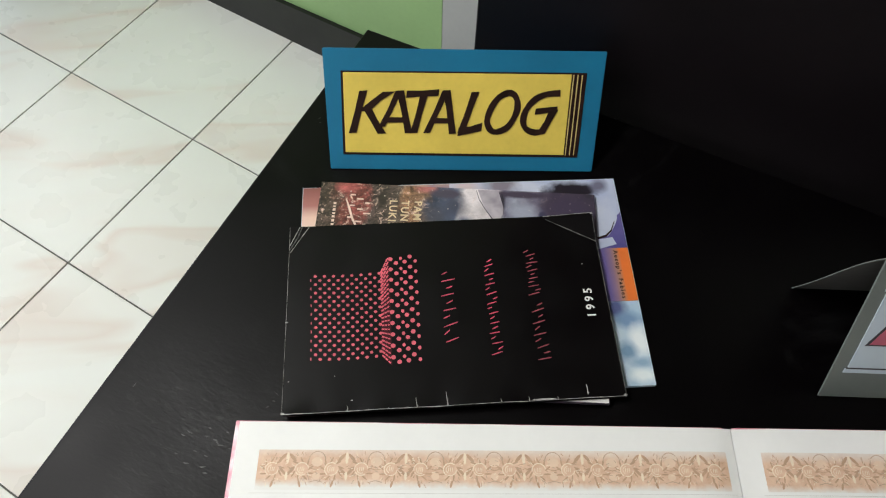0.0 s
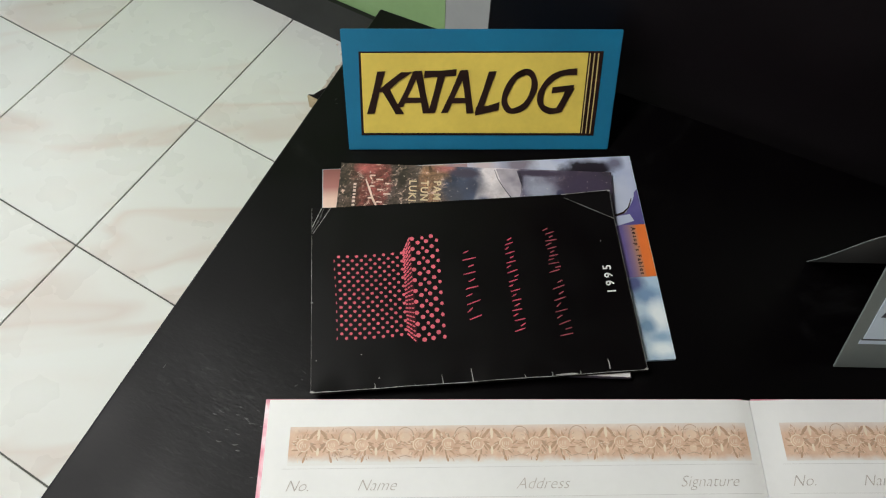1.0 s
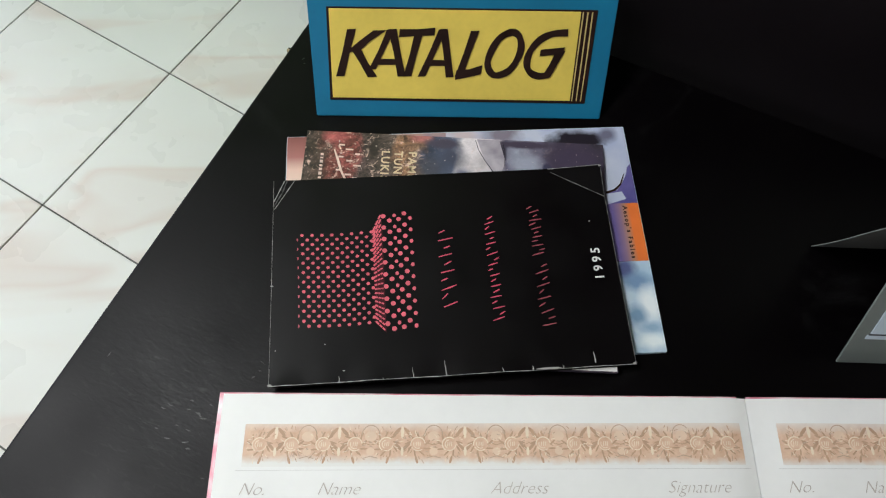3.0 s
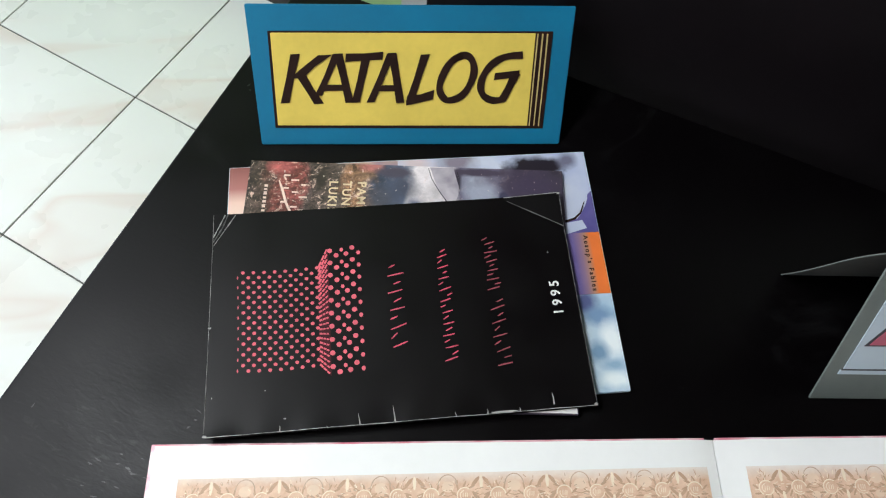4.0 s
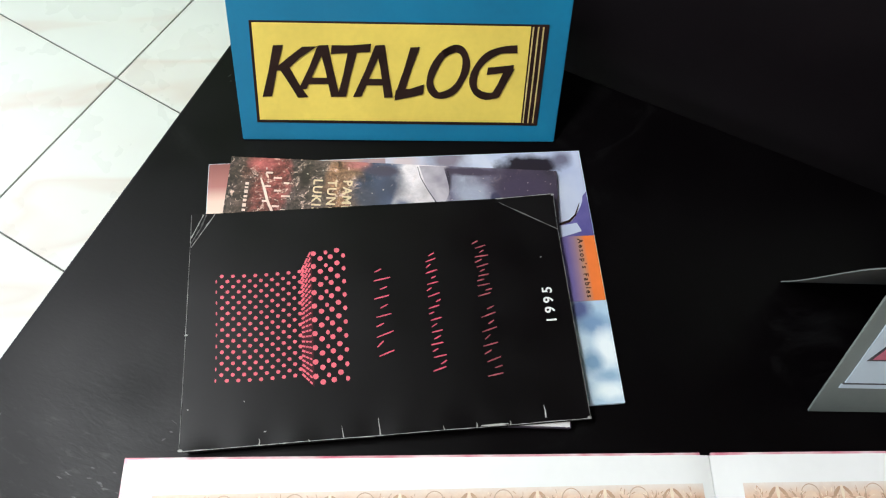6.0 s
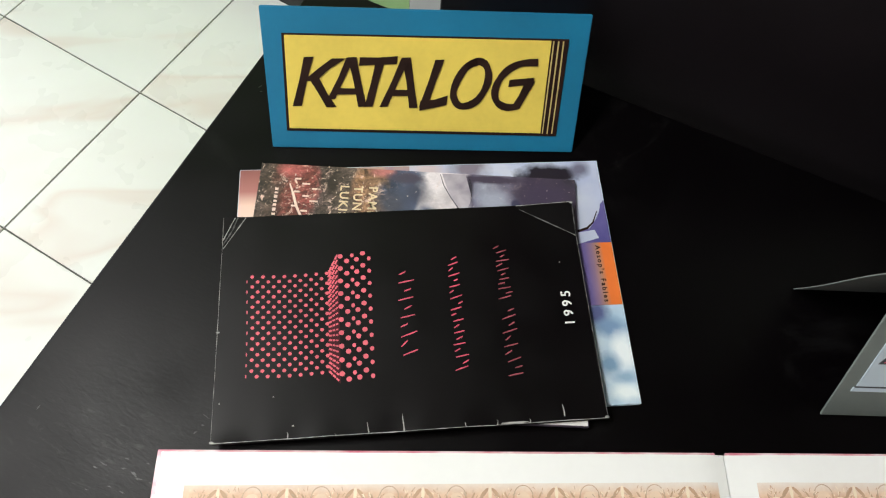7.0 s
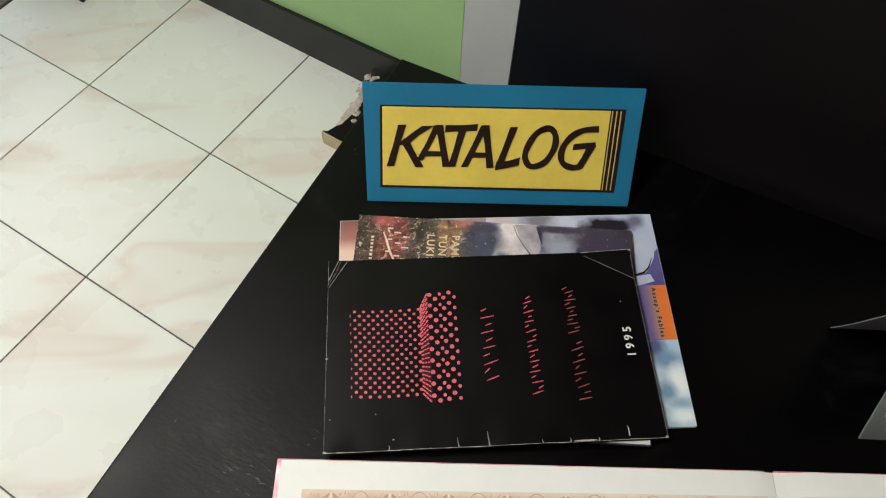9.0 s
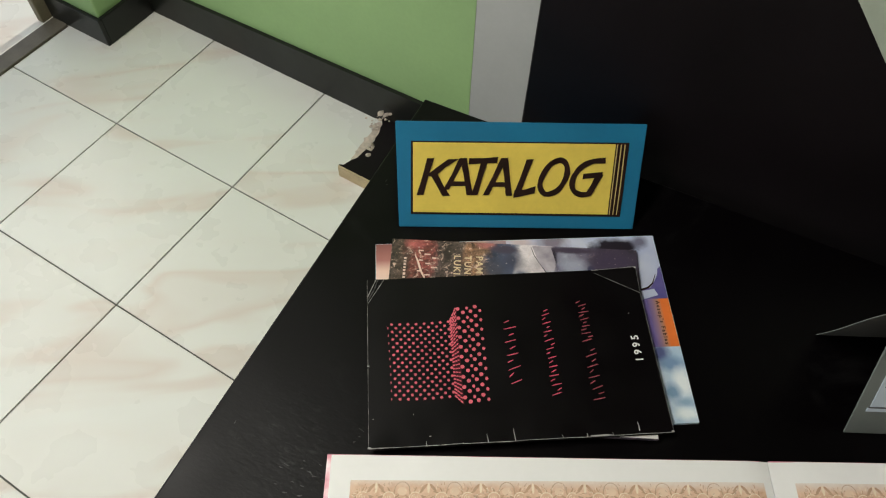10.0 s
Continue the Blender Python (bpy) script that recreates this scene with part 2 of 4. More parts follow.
def copper_material():
    m, nt, b = nodes_of("copper_print")
    tc = nt.nodes.new("ShaderNodeTexCoord")
    sep = nt.nodes.new("ShaderNodeSeparateXYZ")
    nt.links.new(tc.outputs["Object"], sep.inputs[0])
    mr = nt.nodes.new("ShaderNodeMapRange")
    mr.inputs[1].default_value, mr.inputs[2].default_value = 0.16, 0.226
    nt.links.new(sep.outputs["Y"], mr.inputs[0])
    nt.links.new(ramp(nt, mr.outputs[0], [(0.0, (0.88, 0.70, 0.58)), (0.45, (0.82, 0.56, 0.46)), (0.66, (0.42, 0.17, 0.15)), (1.0, (0.26, 0.09, 0.08))]), b.inputs["Base Color"])
    b.inputs["Roughness"].default_value = 0.3
    return m


def band_material():
    """Tan print that fades out unevenly along both long edges."""
    m, nt, b = nodes_of("ornament_band_print")
    tone = ramp(nt, grain_of(nt, 110, 5, 0.7), [(0.32, (0.70, 0.45, 0.30)), (0.68, (0.86, 0.63, 0.46))])
    tc = nt.nodes.new("ShaderNodeTexCoord")
    sep = nt.nodes.new("ShaderNodeSeparateXYZ")
    nt.links.new(tc.outputs["Object"], sep.inputs[0])
    wob = nt.nodes.new("ShaderNodeMath")
    wob.operation = "MULTIPLY_ADD"
    wob.inputs[1].default_value = 0.006
    nt.links.new(grain_of(nt, 120, 4, 0.6), wob.inputs[0])
    nt.links.new(sep.outputs["Y"], wob.inputs[2])
    mr = nt.nodes.new("ShaderNodeMapRange")
    mr.inputs[1].default_value, mr.inputs[2].default_value = -0.0510, -0.0165
    nt.links.new(wob.outputs[0], mr.inputs[0])
    fade = ramp(nt, mr.outputs[0], [(0.02, grey(0.0)), (0.20, grey(1.0)), (0.70, grey(1.0)), (0.99, grey(0.25))])
    nt.links.new(mixed(nt, fade, (0.88, 0.87, 0.83), tone), b.inputs["Base Color"])
    b.inputs["Roughness"].default_value = 0.6
    return m


M_TILE = tile_material()
M_GROUT = paint("grout", (0.13, 0.13, 0.115), 0.9, 0.3, 20)
M_GREEN = paint("green_wall_paint", (0.285, 0.455, 0.195), 0.55, 0.09, 2.2, 90, 0.25)
M_GREY = paint("grey_wall_paint", (0.42, 0.43, 0.42), 0.6, 0.06, 4, 90, 0.25)
M_WHITE = paint("white_wall_paint", (0.80, 0.80, 0.76), 0.6, 0.04, 3, 90, 0.2)
M_CEIL = paint("unseen_dark_ceiling", (0.20, 0.15, 0.10), 0.6, 0.15, 4, 60)
M_SKIRT = paint("dark_skirting", (0.013, 0.014, 0.012), 0.34, 0.3, 12, 120, 0.1, 0.0, 0.3)
M_SILL = paint("grey_threshold", (0.14, 0.125, 0.095), 0.5, 0.25, 14)
M_JAMB = paint("olive_brown_wood", (0.20, 0.175, 0.11), 0.5, 0.2, 14)
M_BLACK = black_table_material()
M_PANEL = paint("black_panel_paint", (0.0066, 0.0046, 0.0056), 0.55, 0.25, 8, 160, 0.2, 0.0, 0.15)
M_SHEET = paint("pale_green_corner", (0.46, 0.52, 0.42), 0.7, 0.08, 12)
M_RAW = paint("raw_plywood", (0.50, 0.40, 0.24), 0.7, 0.2, 20)
M_CRUMB = paint("plaster_crumb", (0.58, 0.50, 0.42), 0.9, 0.25, 60)
M_BLUE = paint("blue_board_paint", (0.004, 0.175, 0.325), 0.5, 0.10, 14, 200, 0.2)
M_YELLOW = paint("yellow_paint", (0.84, 0.64, 0.11), 0.5, 0.10, 14, 200, 0.15)
M_INK = paint("black_brush_paint", (0.026, 0.012, 0.009), 0.6, 0.3, 60, 300, 0.2, 0.0, 0.12)
M_STRIPE = paint("pale_stripe_paint", (0.55, 0.42, 0.16), 0.5, 0.15, 60)
M_COVER = paint("black_glossy_cover", (0.0016, 0.0008, 0.0012), 0.40, 0.3, 10, 160, 0.05, 0.0, 0.18)
M_PINK = paint("pink_print", (0.80, 0.155, 0.20), 0.45, 0.10, 90, 220, 0.1, 0.0, 0.16)
M_PINKSHADE = paint("pink_shade_print", (0.055, 0.008, 0.013), 0.45, 0.3, 200, 220, 0.1, 0.0, 0.16)
M_PINKPEN = paint("pink_pen", (0.70, 0.09, 0.15), 0.5, 0.2, 90)
M_DULLPEN = paint("faded_pink_pen", (0.34, 0.07, 0.09), 0.5, 0.3, 90)
M_WORN = paint("worn_white_edge", (0.44, 0.43, 0.41), 0.8, 0.3, 140)
M_WORND = paint("worn_grey_edge", (0.13, 0.13, 0.125), 0.8, 0.5, 140)
M_PAPER = paint("white_paper", (0.80, 0.80, 0.77), 0.75, 0.03, 9, 150, 0.1)
M_PAGE = paint("guest_book_paper", (0.92, 0.92, 0.895), 0.6, 0.035, 7, 150, 0.08)
M_ROSE = clouds_material("pink_marbled_cover", (0.62, 0.09, 0.18), (0.88, 0.70, 0.72), 45)
M_BAND = band_material()
M_BANDL = paint("ornament_light", (0.93, 0.79, 0.62), 0.6, 0.06, 80)
M_BANDP = paint("ornament_petal", (0.86, 0.655, 0.49), 0.6, 0.05, 80)
M_BANDS = paint("ornament_arc", (0.60, 0.43, 0.31), 0.6, 0.12, 80)
M_BANDD = paint("ornament_dark", (0.60, 0.385, 0.25), 0.6, 0.12, 80)
M_HEAD = paint("brown_grey_print", (0.57, 0.52, 0.47), 0.6, 0.2, 120)
M_RULE = paint("faint_rule_print", (0.70, 0.69, 0.66), 0.6, 0.1, 120)
M_PEN = paint("dark_pen", (0.04, 0.04, 0.05), 0.5, 0.3, 120)
M_PAINTING = painting_material()
M_SCRATCH = paint("pale_scratch", (0.022, 0.023, 0.022), 0.42, 0.4, 300, 220, 0.15, 0.0, 0.5)
M_BLUSH = paint("blush_lettering", (0.86, 0.66, 0.56), 0.35, 0.15, 120)
M_GOLD = paint("cream_lettering", (0.82, 0.66, 0.42), 0.35, 0.15, 120)
M_BLUEBOOK = patched_material("blue_cloud_print", (0.40, 0.56, 0.70), (0.70, 0.80, 0.86), 22, [
    (0.298, 0.076, 0.010, 0.010, (0.10, 0.12, 0.27), 0.5), (0.308, 0.064, 0.012, 0.008, (0.20, 0.32, 0.50), 0.5), (0.316, 0.044, 0.009, 0.014, (0.84, 0.90, 0.92), 0.5),
    (0.302, 0.033, 0.009, 0.009, (0.20, 0.33, 0.49), 0.5), (0.314, 0.022, 0.010, 0.005, (0.30, 0.45, 0.60), 0.5), (0.312, 0.010, 0.012, 0.006, (0.82, 0.90, 0.92), 0.5)])
M_PALE = patched_material("pale_blue_print", (0.44, 0.50, 0.68), (0.60, 0.64, 0.76), 24, [
    (0.204, 0.222, 0.016, 0.012, (0.24, 0.21, 0.26), 0.5), (0.166, 0.222, 0.014, 0.010, (0.62, 0.52, 0.54), 0.5), (0.276, 0.2125, 0.026, 0.0105, (0.022, 0.018, 0.026), 0.28),
    (0.262, 0.204, 0.018, 0.010, (0.022, 0.018, 0.026), 0.28), (0.3045, 0.217, 0.0075, 0.0075, (0.17, 0.17, 0.24), 0.55)])
M_LABEL = label_material()
M_PURPLE = clouds_material("purple_print", (0.09, 0.08, 0.26), (0.14, 0.12, 0.33), 40)
M_MAUVE = clouds_material("mauve_tan_print", (0.30, 0.21, 0.30), (0.50, 0.33, 0.25), 34)
M_DARKFIG = clouds_material("dark_figure_print", (0.02, 0.018, 0.025), (0.09, 0.08, 0.10), 40)
M_COPPER = copper_material()
M_CARD = paint("grey_card_board", (0.155, 0.178, 0.166), 0.6, 0.06, 20, 200, 0.15)
M_CARDW = paint("white_card_face", (0.54, 0.63, 0.71), 0.5, 0.04, 14, 200, 0.1)
# darker card grey: the shade inside the fold is put into the colour
M_CARDB = paint("shaded_card_back", (0.11, 0.105, 0.095), 0.7, 0.1, 20, 200, 0.15)
M_CARDP = paint("pink_card_paint", (0.50, 0.11, 0.17), 0.5, 0.1, 40)
M_TUBE, nt_tube, b_tube = nodes_of("lit_tube")
b_tube.inputs["Emission Color"].default_value, b_tube.inputs["Emission Strength"].default_value = (1, 0.98, 0.94, 1), 6.0
M_CONCRETE = paint("outside_paving", (0.35, 0.34, 0.32), 0.9, 0.15, 3, 60)


# ---- building helpers ----
def part(name, bm, material, parent=None, label="", smooth=False):
    me = bpy.data.meshes.new(name)
    bmesh.ops.recalc_face_normals(bm, faces=bm.faces)
    bm.to_mesh(me)
    bm.free()
    me.materials.append(material)
    if smooth:
        for p in me.polygons:
            p.use_smooth = True
    ob = new(name, me)
    if parent:
        ob.parent = parent
    if label:
        tagged(ob, label=label)
    return ob


def thing(name, m, label, category, group=""):
    ob = new(name)
    ob.empty_display_size = 0.05
    ob.matrix_world = m
    return tagged(ob, label=label, category=category, group=group)


def box(bm, x0, x1, y0, y1, z0, z1, bevel=0.0, seg=2):
    g = bmesh.ops.create_cube(bm, size=1.0)
    for v in g["verts"]:
        v.co = Vector((x0 + (v.co.x + 0.5) * (x1 - x0), y0 + (v.co.y + 0.5) * (y1 - y0), z0 + (v.co.z + 0.5) * (z1 - z0)))
    if bevel:
        edges = list({e for v in g["verts"] for e in v.link_edges})
        bmesh.ops.bevel(bm, geom=edges, offset=bevel, segments=seg, affect="EDGES", profile=0.5)
    return bm


def boxed(*a, **k):
    return box(bmesh.new(), *a, **k)


def prism(bm, pts, z0, z1):
    """A flat polygon with thickness."""
    lo = [bm.verts.new((x, y, z0)) for x, y in pts]
    hi = [bm.verts.new((x, y, z1)) for x, y in pts]
    bm.faces.new(hi)
    bm.faces.new(lo[::-1])
    for i in range(len(pts)):
        j = (i + 1) % len(pts)
        bm.faces.new((lo[i], lo[j], hi[j], hi[i]))
    return bm


def ribbon(bm, pts, widths, z0, z1):
    """A brush or pen stroke of the given width along pts, with a little thickness."""
    pts = [Vector(p) for p in pts]
    if not isinstance(widths, (list, tuple)):
        widths = [widths] * len(pts)
    left, right = [], []
    for i, p in enumerate(pts):
        d = (pts[min(i + 1, len(pts) - 1)] - pts[max(i - 1, 0)]).normalized()
        s = Vector((-d.y, d.x)) * widths[i] / 2
        left.append(p + s)
        right.append(p - s)
    for i in range(len(pts) - 1):
        prism(bm, [left[i], right[i], right[i + 1], left[i + 1]], z0, z1)
    return bm


def disc(bm, x, y, rx, ry, z0, z1, n=8):
    prism(bm, [(x + rx * math.cos(6.2832 * k / n), y + ry * math.sin(6.2832 * k / n)) for k in range(n)], z0, z1)


def lettering(name, body, size, m, material, parent, shear=0.0, spacing=1.0, align="LEFT", thick=0.00012, label="", follow=None, thin=0.0):
    cu = bpy.data.curves.new(name, "FONT")
    cu.body, cu.size, cu.shear, cu.space_character, cu.align_x, cu.extrude = body, size, shear, spacing, align, thick
    cu.resolution_u = 3
    cu.offset = -thin
    tmp = new(name + "_tmp", cu)
    bpy.context.view_layer.update()
    me = bpy.data.meshes.new_from_object(tmp.evaluated_get(bpy.context.evaluated_depsgraph_get()))
    bpy.data.objects.remove(tmp)
    me.name = name
    me.materials.clear()
    me.materials.append(material)
    ob = new(name, me)
    ob.parent = parent
    ob.matrix_local = m
    if follow:
        for v in me.vertices:
            v.co.z += follow(m.translation.x + v.co.x) - follow(m.translation.x)
    if label:
        tagged(ob, label=label)
    return ob


def structure(name, bm, material, label, category):
    ob = part(name, bm, material)
    ob.matrix_world = ROOM
    return tagged(ob, label=label, category=category, kind="structure")


# ---- room ----
WALL, SKIRT = 1.058, 0.10
structure("ground", boxed(-30, 30, -30, 30, -0.30, -0.06), M_CONCRETE, "grey paving outside the doorway", "ground")
floor = structure("floor", boxed(-3.4, 3.2, -3.2, 1.3, -0.06, -0.004), M_GROUT, "floor of pale glazed tiles with dark joints", "floor")
structure("wall_north", boxed(-1.735, -0.642, WALL, 1.28, 0, 3.0), M_GREEN, "green painted wall above dark skirting", "wall")
structure("wall_north_grey", boxed(-0.642, 3.2, WALL + 0.001, 1.28, 0, 3.0), M_GREY, "light grey painted stretch of wall", "wall")
structure("wall_pier", boxed(-1.945, -1.735, 0.875, 1.28, 0, 3.0, bevel=0.006), M_GREEN, "green painted wall end beside the doorway", "wall")
west = boxed(-1.945, -1.735, -3.2, -1.75, 0, 3.0)
box(west, -1.945, -1.735, -1.75, 0.875, 2.6, 3.0)
structure("wall_west", west, M_WHITE, "white wall with a wide open doorway", "wall")
# unseen wall behind the camera, its opening added for the fill light
south = boxed(-1.735, -1.5, -3.2, -3.0, 0, 3.0)
box(south, 0.5, 3.2, -3.2, -3.0, 0, 3.0)
box(south, -1.5, 0.5, -3.2, -3.0, 0, 0.9)
box(south, -1.5, 0.5, -3.2, -3.0, 2.3, 3.0)
structure("wall_south", south, M_WHITE, "unseen white wall with an opening added for the fill light", "wall")
structure("wall_east", boxed(3.0, 3.2, -3.0, WALL, 0, 3.0), M_WHITE, "plain white wall", "wall")
# unseen ceiling, added dark so that the table top mirrors little light
structure("ceiling", boxed(-1.945, 3.2, -3.2, 1.28, 3.0, 3.12), M_CEIL, "unseen ceiling, kept dark brown", "ceiling")
bm = prism(bmesh.new(), [(-1.735, 0), (3.0, 0), (3.0, 0.136), (-0.76, 0.134), (-1.735, SKIRT)], 0.0005, 0.012)
bm.transform(pose(0, WALL, 0, 90, 0, 0))
structure("baseboard", bm, M_SKIRT, "dark tiled skirting along the green wall", "baseboard")
pier = boxed(-1.957, -1.723, 0.863, 0.8745, 0, SKIRT - 0.008, bevel=0.003)
box(pier, -1.7345, -1.723, 0.8745, WALL - 0.0125, 0, SKIRT - 0.008, bevel=0.003)
structure("baseboard_pier", pier, M_SKIRT, "dark skirting round the wall end", "baseboard")
structure("threshold", boxed(-1.95, -1.892, -1.75, 0.863, -0.004, 0.006, bevel=0.002), M_SILL, "grey stone threshold strip in the doorway", "threshold")
structure("door_jamb", boxed(-1.982, -1.958, 0.83, 0.875, 0, 2.6, bevel=0.004), M_JAMB, "olive-brown door jamb beside the wall end", "door frame")

# ---- ceiling light ----
lightbox = thing("ceiling_light", ROOM @ pose(-1.15, -0.28, 3.0), "white ceiling fixture with two lit tubes", "ceiling light")
part("housing", boxed(-0.12, 0.12, -0.64, 0.64, -0.09, 0, bevel=0.006), M_WHITE, lightbox)
part("reflector", boxed(-0.23, 0.23, -0.63, 0.63, -0.105, -0.0905, bevel=0.004), M_WHITE, lightbox)
for x in (-0.1, 0.1):
    bm = bmesh.new()
    bmesh.ops.create_cone(bm, cap_ends=True, segments=16, radius1=0.014, radius2=0.014, depth=1.19, matrix=pose(x, 0, -0.15, 90, 0, 0))
    part("tube", bm, M_TUBE, lightbox, "lit white tube")
    for y in (-0.605, 0.605):
        part("socket", boxed(x - 0.018, x + 0.018, y - 0.008, y + 0.008, -0.17, -0.1055, bevel=0.003), M_WHITE, lightbox)

# ---- low plinth behind the table, with crumbs of plaster ----
plinth = thing("low_plinth", ROOM @ pose(-0.885, 0.832, 0), "low black-topped plywood plinth with a raw pale front edge", "plinth")
rag = [(rnd.uniform(0.0, 0.005) + 0.030 * math.sin(math.pi * k / 17) ** 0.8, 0.2 - 0.0118 * k) for k in range(17)]
part("top", prism(bmesh.new(), [(0.0, 0.006), (0.9, 0.006), (0.9, 0.205)] + rag, 0.026, 0.040), M_PANEL, plinth, "black painted top with a chipped edge")
part("front_edge", boxed(0, 0.9, 0, 0.0055, 0, 0.039, bevel=0.001), M_RAW, plinth, "raw pale plywood edge")
part("body", boxed(0.045, 0.896, 0.006, 0.2, 0, 0.0255), M_RAW, plinth)
bm = bmesh.new()
for k in range(110):
    s = rnd.choice((0.0015, 0.002, 0.003, 0.004, 0.006)) * rnd.uniform(0.6, 1.2)
    run = rnd.random()
    at = Vector((-0.872 + rnd.gauss(-0.004, 0.010), 0.87 + 0.17 * run ** 0.7, s * 0.3))
    if k % 3 == 0:
        s *= 1.3
        at = Vector((-0.885 + rnd.gauss(0, 0.016), 1.015 + rnd.gauss(0, 0.012), s * 0.3 + rnd.choice((0, 0.02, 0.05))))
    elif k % 5 == 0:
        at = Vector((-0.848 + rnd.gauss(0, 0.005), 0.925 + rnd.gauss(0, 0.010), 0.041))
    g = bmesh.ops.create_icosphere(bm, subdivisions=1, radius=s)
    for v in g["verts"]:
        v.co = Vector((v.co.x * rnd.uniform(0.4, 1.6), v.co.y * rnd.uniform(0.4, 1.6), v.co.z * rnd.uniform(0.3, 0.9))) + at
for lo, hi, w in ((0.885, 1.04, 0.012), (0.93, 1.05, 0.022), (1.00, 1.045, 0.034)):
    near_side, far_side = [], []
    for k in range(13):
        y = lo + (hi - lo) * k / 12
        near_side.append((-0.888 - w * rnd.uniform(0.3, 1.0) * math.sin(math.pi * (k + 0.5) / 13), y))
        far_side.append((-0.880 + 0.004 * rnd.random(), y))
    prism(bm, near_side + far_side[::-1], 0.0002, 0.0012 + w * 0.03)
crumbs = part("plaster_crumbs", bm, M_CRUMB)
crumbs.matrix_world = ROOM
tagged(crumbs, label="pale crumbs of broken plaster along the plinth", category="debris", kind="stuff")

# ---- table and the black panel behind it ----
TOP = 0.77
TABLE = pose(-0.0835, 0.689, 0, 0, 0, -26.2)
table = thing("display_table", TABLE, "black painted wooden table with grey scuffs and scratches", "table")
top = part("tabletop", boxed(0, 1.75, -0.98, 0, TOP - 0.03, TOP, bevel=0.0025, seg=3), M_BLACK, table)
apron = boxed(0.05, 1.70, -0.07, -0.05, TOP - 0.12, TOP - 0.0305, bevel=0.002)
part("apron", apron, M_BLACK, table)
part("apron", boxed(0.05, 1.70, -0.93, -0.91, TOP - 0.12, TOP - 0.0305, bevel=0.002), M_BLACK, table)
part("apron", boxed(0.05, 0.07, -0.909, -0.071, TOP - 0.12, TOP - 0.0305, bevel=0.002), M_BLACK, table)
part("apron", boxed(1.68, 1.70, -0.909, -0.071, TOP - 0.12, TOP - 0.0305, bevel=0.002), M_BLACK, table)
for lx in (0.072, 1.628):
    for ly in (-0.122, -0.908):
        part("leg", boxed(lx, lx + 0.05, ly, ly + 0.05, 0, TOP - 0.0305, bevel=0.003), M_BLACK, table)

# pale scratches, most of them in one worn patch
rs = random.Random(11)
nicks = [(rs.gauss(0.1150, 0.016), rs.gauss(-0.500, 0.012), rs.uniform(0.0025, 0.0060), rs.gauss(0.12, 0.16)) for _ in range(22)]
nicks += [(0.1435, -0.4343, 0.0060, -0.2), (0.1430, -0.4480, 0.0030, 1.0), (0.0269, -0.4816, 0.0045, 1.5), (0.1450, -0.4410, 0.0025, 0.2), (0.0187, -0.1457, 0.0040, 1.2), (0.0227, -0.1507, 0.0022, 0.3)]
for x, y, l, a in nicks:
    dx, dy = l / 2 * math.cos(a), l / 2 * math.sin(a)
    w = rs.uniform(0.0006, 0.0013)
    bm = ribbon(bmesh.new(), [(x - dx, y - dy), (x + rs.uniform(-1, 1) * 0.0003, y + rs.uniform(-1, 1) * 0.0004), (x + dx, y + dy)], [w * 0.4, w, w * 0.3], TOP - 0.0004, TOP + 0.00006)
    part("scratch", bm, M_SCRATCH, top, "pale scratch in the paint")

panel = thing("partition_screen", pose(0.042, 0.649, 0, 0, 0, -25.5), "black painted board standing behind the table, unseen upper part added", "partition")
# upper part is unseen, added so that the table reflects black
bm = boxed(0, 1.6, 0, 2.05, 0, 0.018, bevel=0.0015, seg=1)
board = part("board", bm, M_PANEL, panel)
board.matrix_local = pose(0, 0.018, 0, 90, 0, 0)
# made-up sheet that gives the pale slanted corner on the raised board
leaf = part("pale_corner_sheet", boxed(0, 0.3, 0, 0.42, 0, 0.0006), M_SHEET, panel, "slanted pale greenish sheet, added for a pale corner")
leaf.matrix_local = pose(0.285, -0.0008, 1.063, 90, 0, 0) @ pose(0, 0, 0, 0, 0, -46.5)
part("foot", boxed(0.1, 0.16, 0.019, 0.16, 0, 0.04, bevel=0.003), M_PANEL, panel)
part("foot", boxed(1.3, 1.36, 0.019, 0.16, 0, 0.04, bevel=0.003), M_PANEL, panel)

# ---- sign that reads KATALOG ----
RUN, RISE = 0.0768, 0.0965
FACE = math.hypot(RUN, RISE)
LEANB = math.degrees(math.atan2(RISE, RUN))
sign = thing("tent_sign", pose(0.0235, 0.4786, TOP, 0, 0, -0.73), "blue folded board sign with hand-painted yellow plate on the table", "sign")
face = pose(0, 0, 0.001, LEANB, 0, 0)
bm = prism(bmesh.new(), [(-0.1375, 0), (0.1375, 0), (0.1425, FACE), (-0.1415, FACE)], -0.004, 0)
bmesh.ops.bevel(bm, geom=bm.edges[:], offset=0.0008, segments=2, affect="EDGES")
front = part("front_board", bm, M_BLUE, sign, "blue painted front board")
front.matrix_local = face
bm = prism(bmesh.new(), [(-0.1375, 0), (0.1375, 0), (0.1422, FACE - 0.006), (-0.1412, FACE - 0.006)], 0, 0.004)
bmesh.ops.bevel(bm, geom=bm.edges[:], offset=0.0008, segments=2, affect="EDGES")
rear = part("back_board", bm, M_BLUE, sign, "blue back board")
rear.matrix_local = pose(0, 2 * RUN - 0.003, 0.001, 180 - LEANB, 0, 0)
PX0, PX1, PY0, PY1 = -0.1238, 0.1222, 0.0157, 0.1020
bm = prism(bmesh.new(), [(PX0, PY0 + 0.0004), (PX1 - 0.0016, PY0 - 0.0003), (PX1 + 0.0016, PY1 + 0.0004), (PX0, PY1 - 0.0005)], 0, 0.0009)
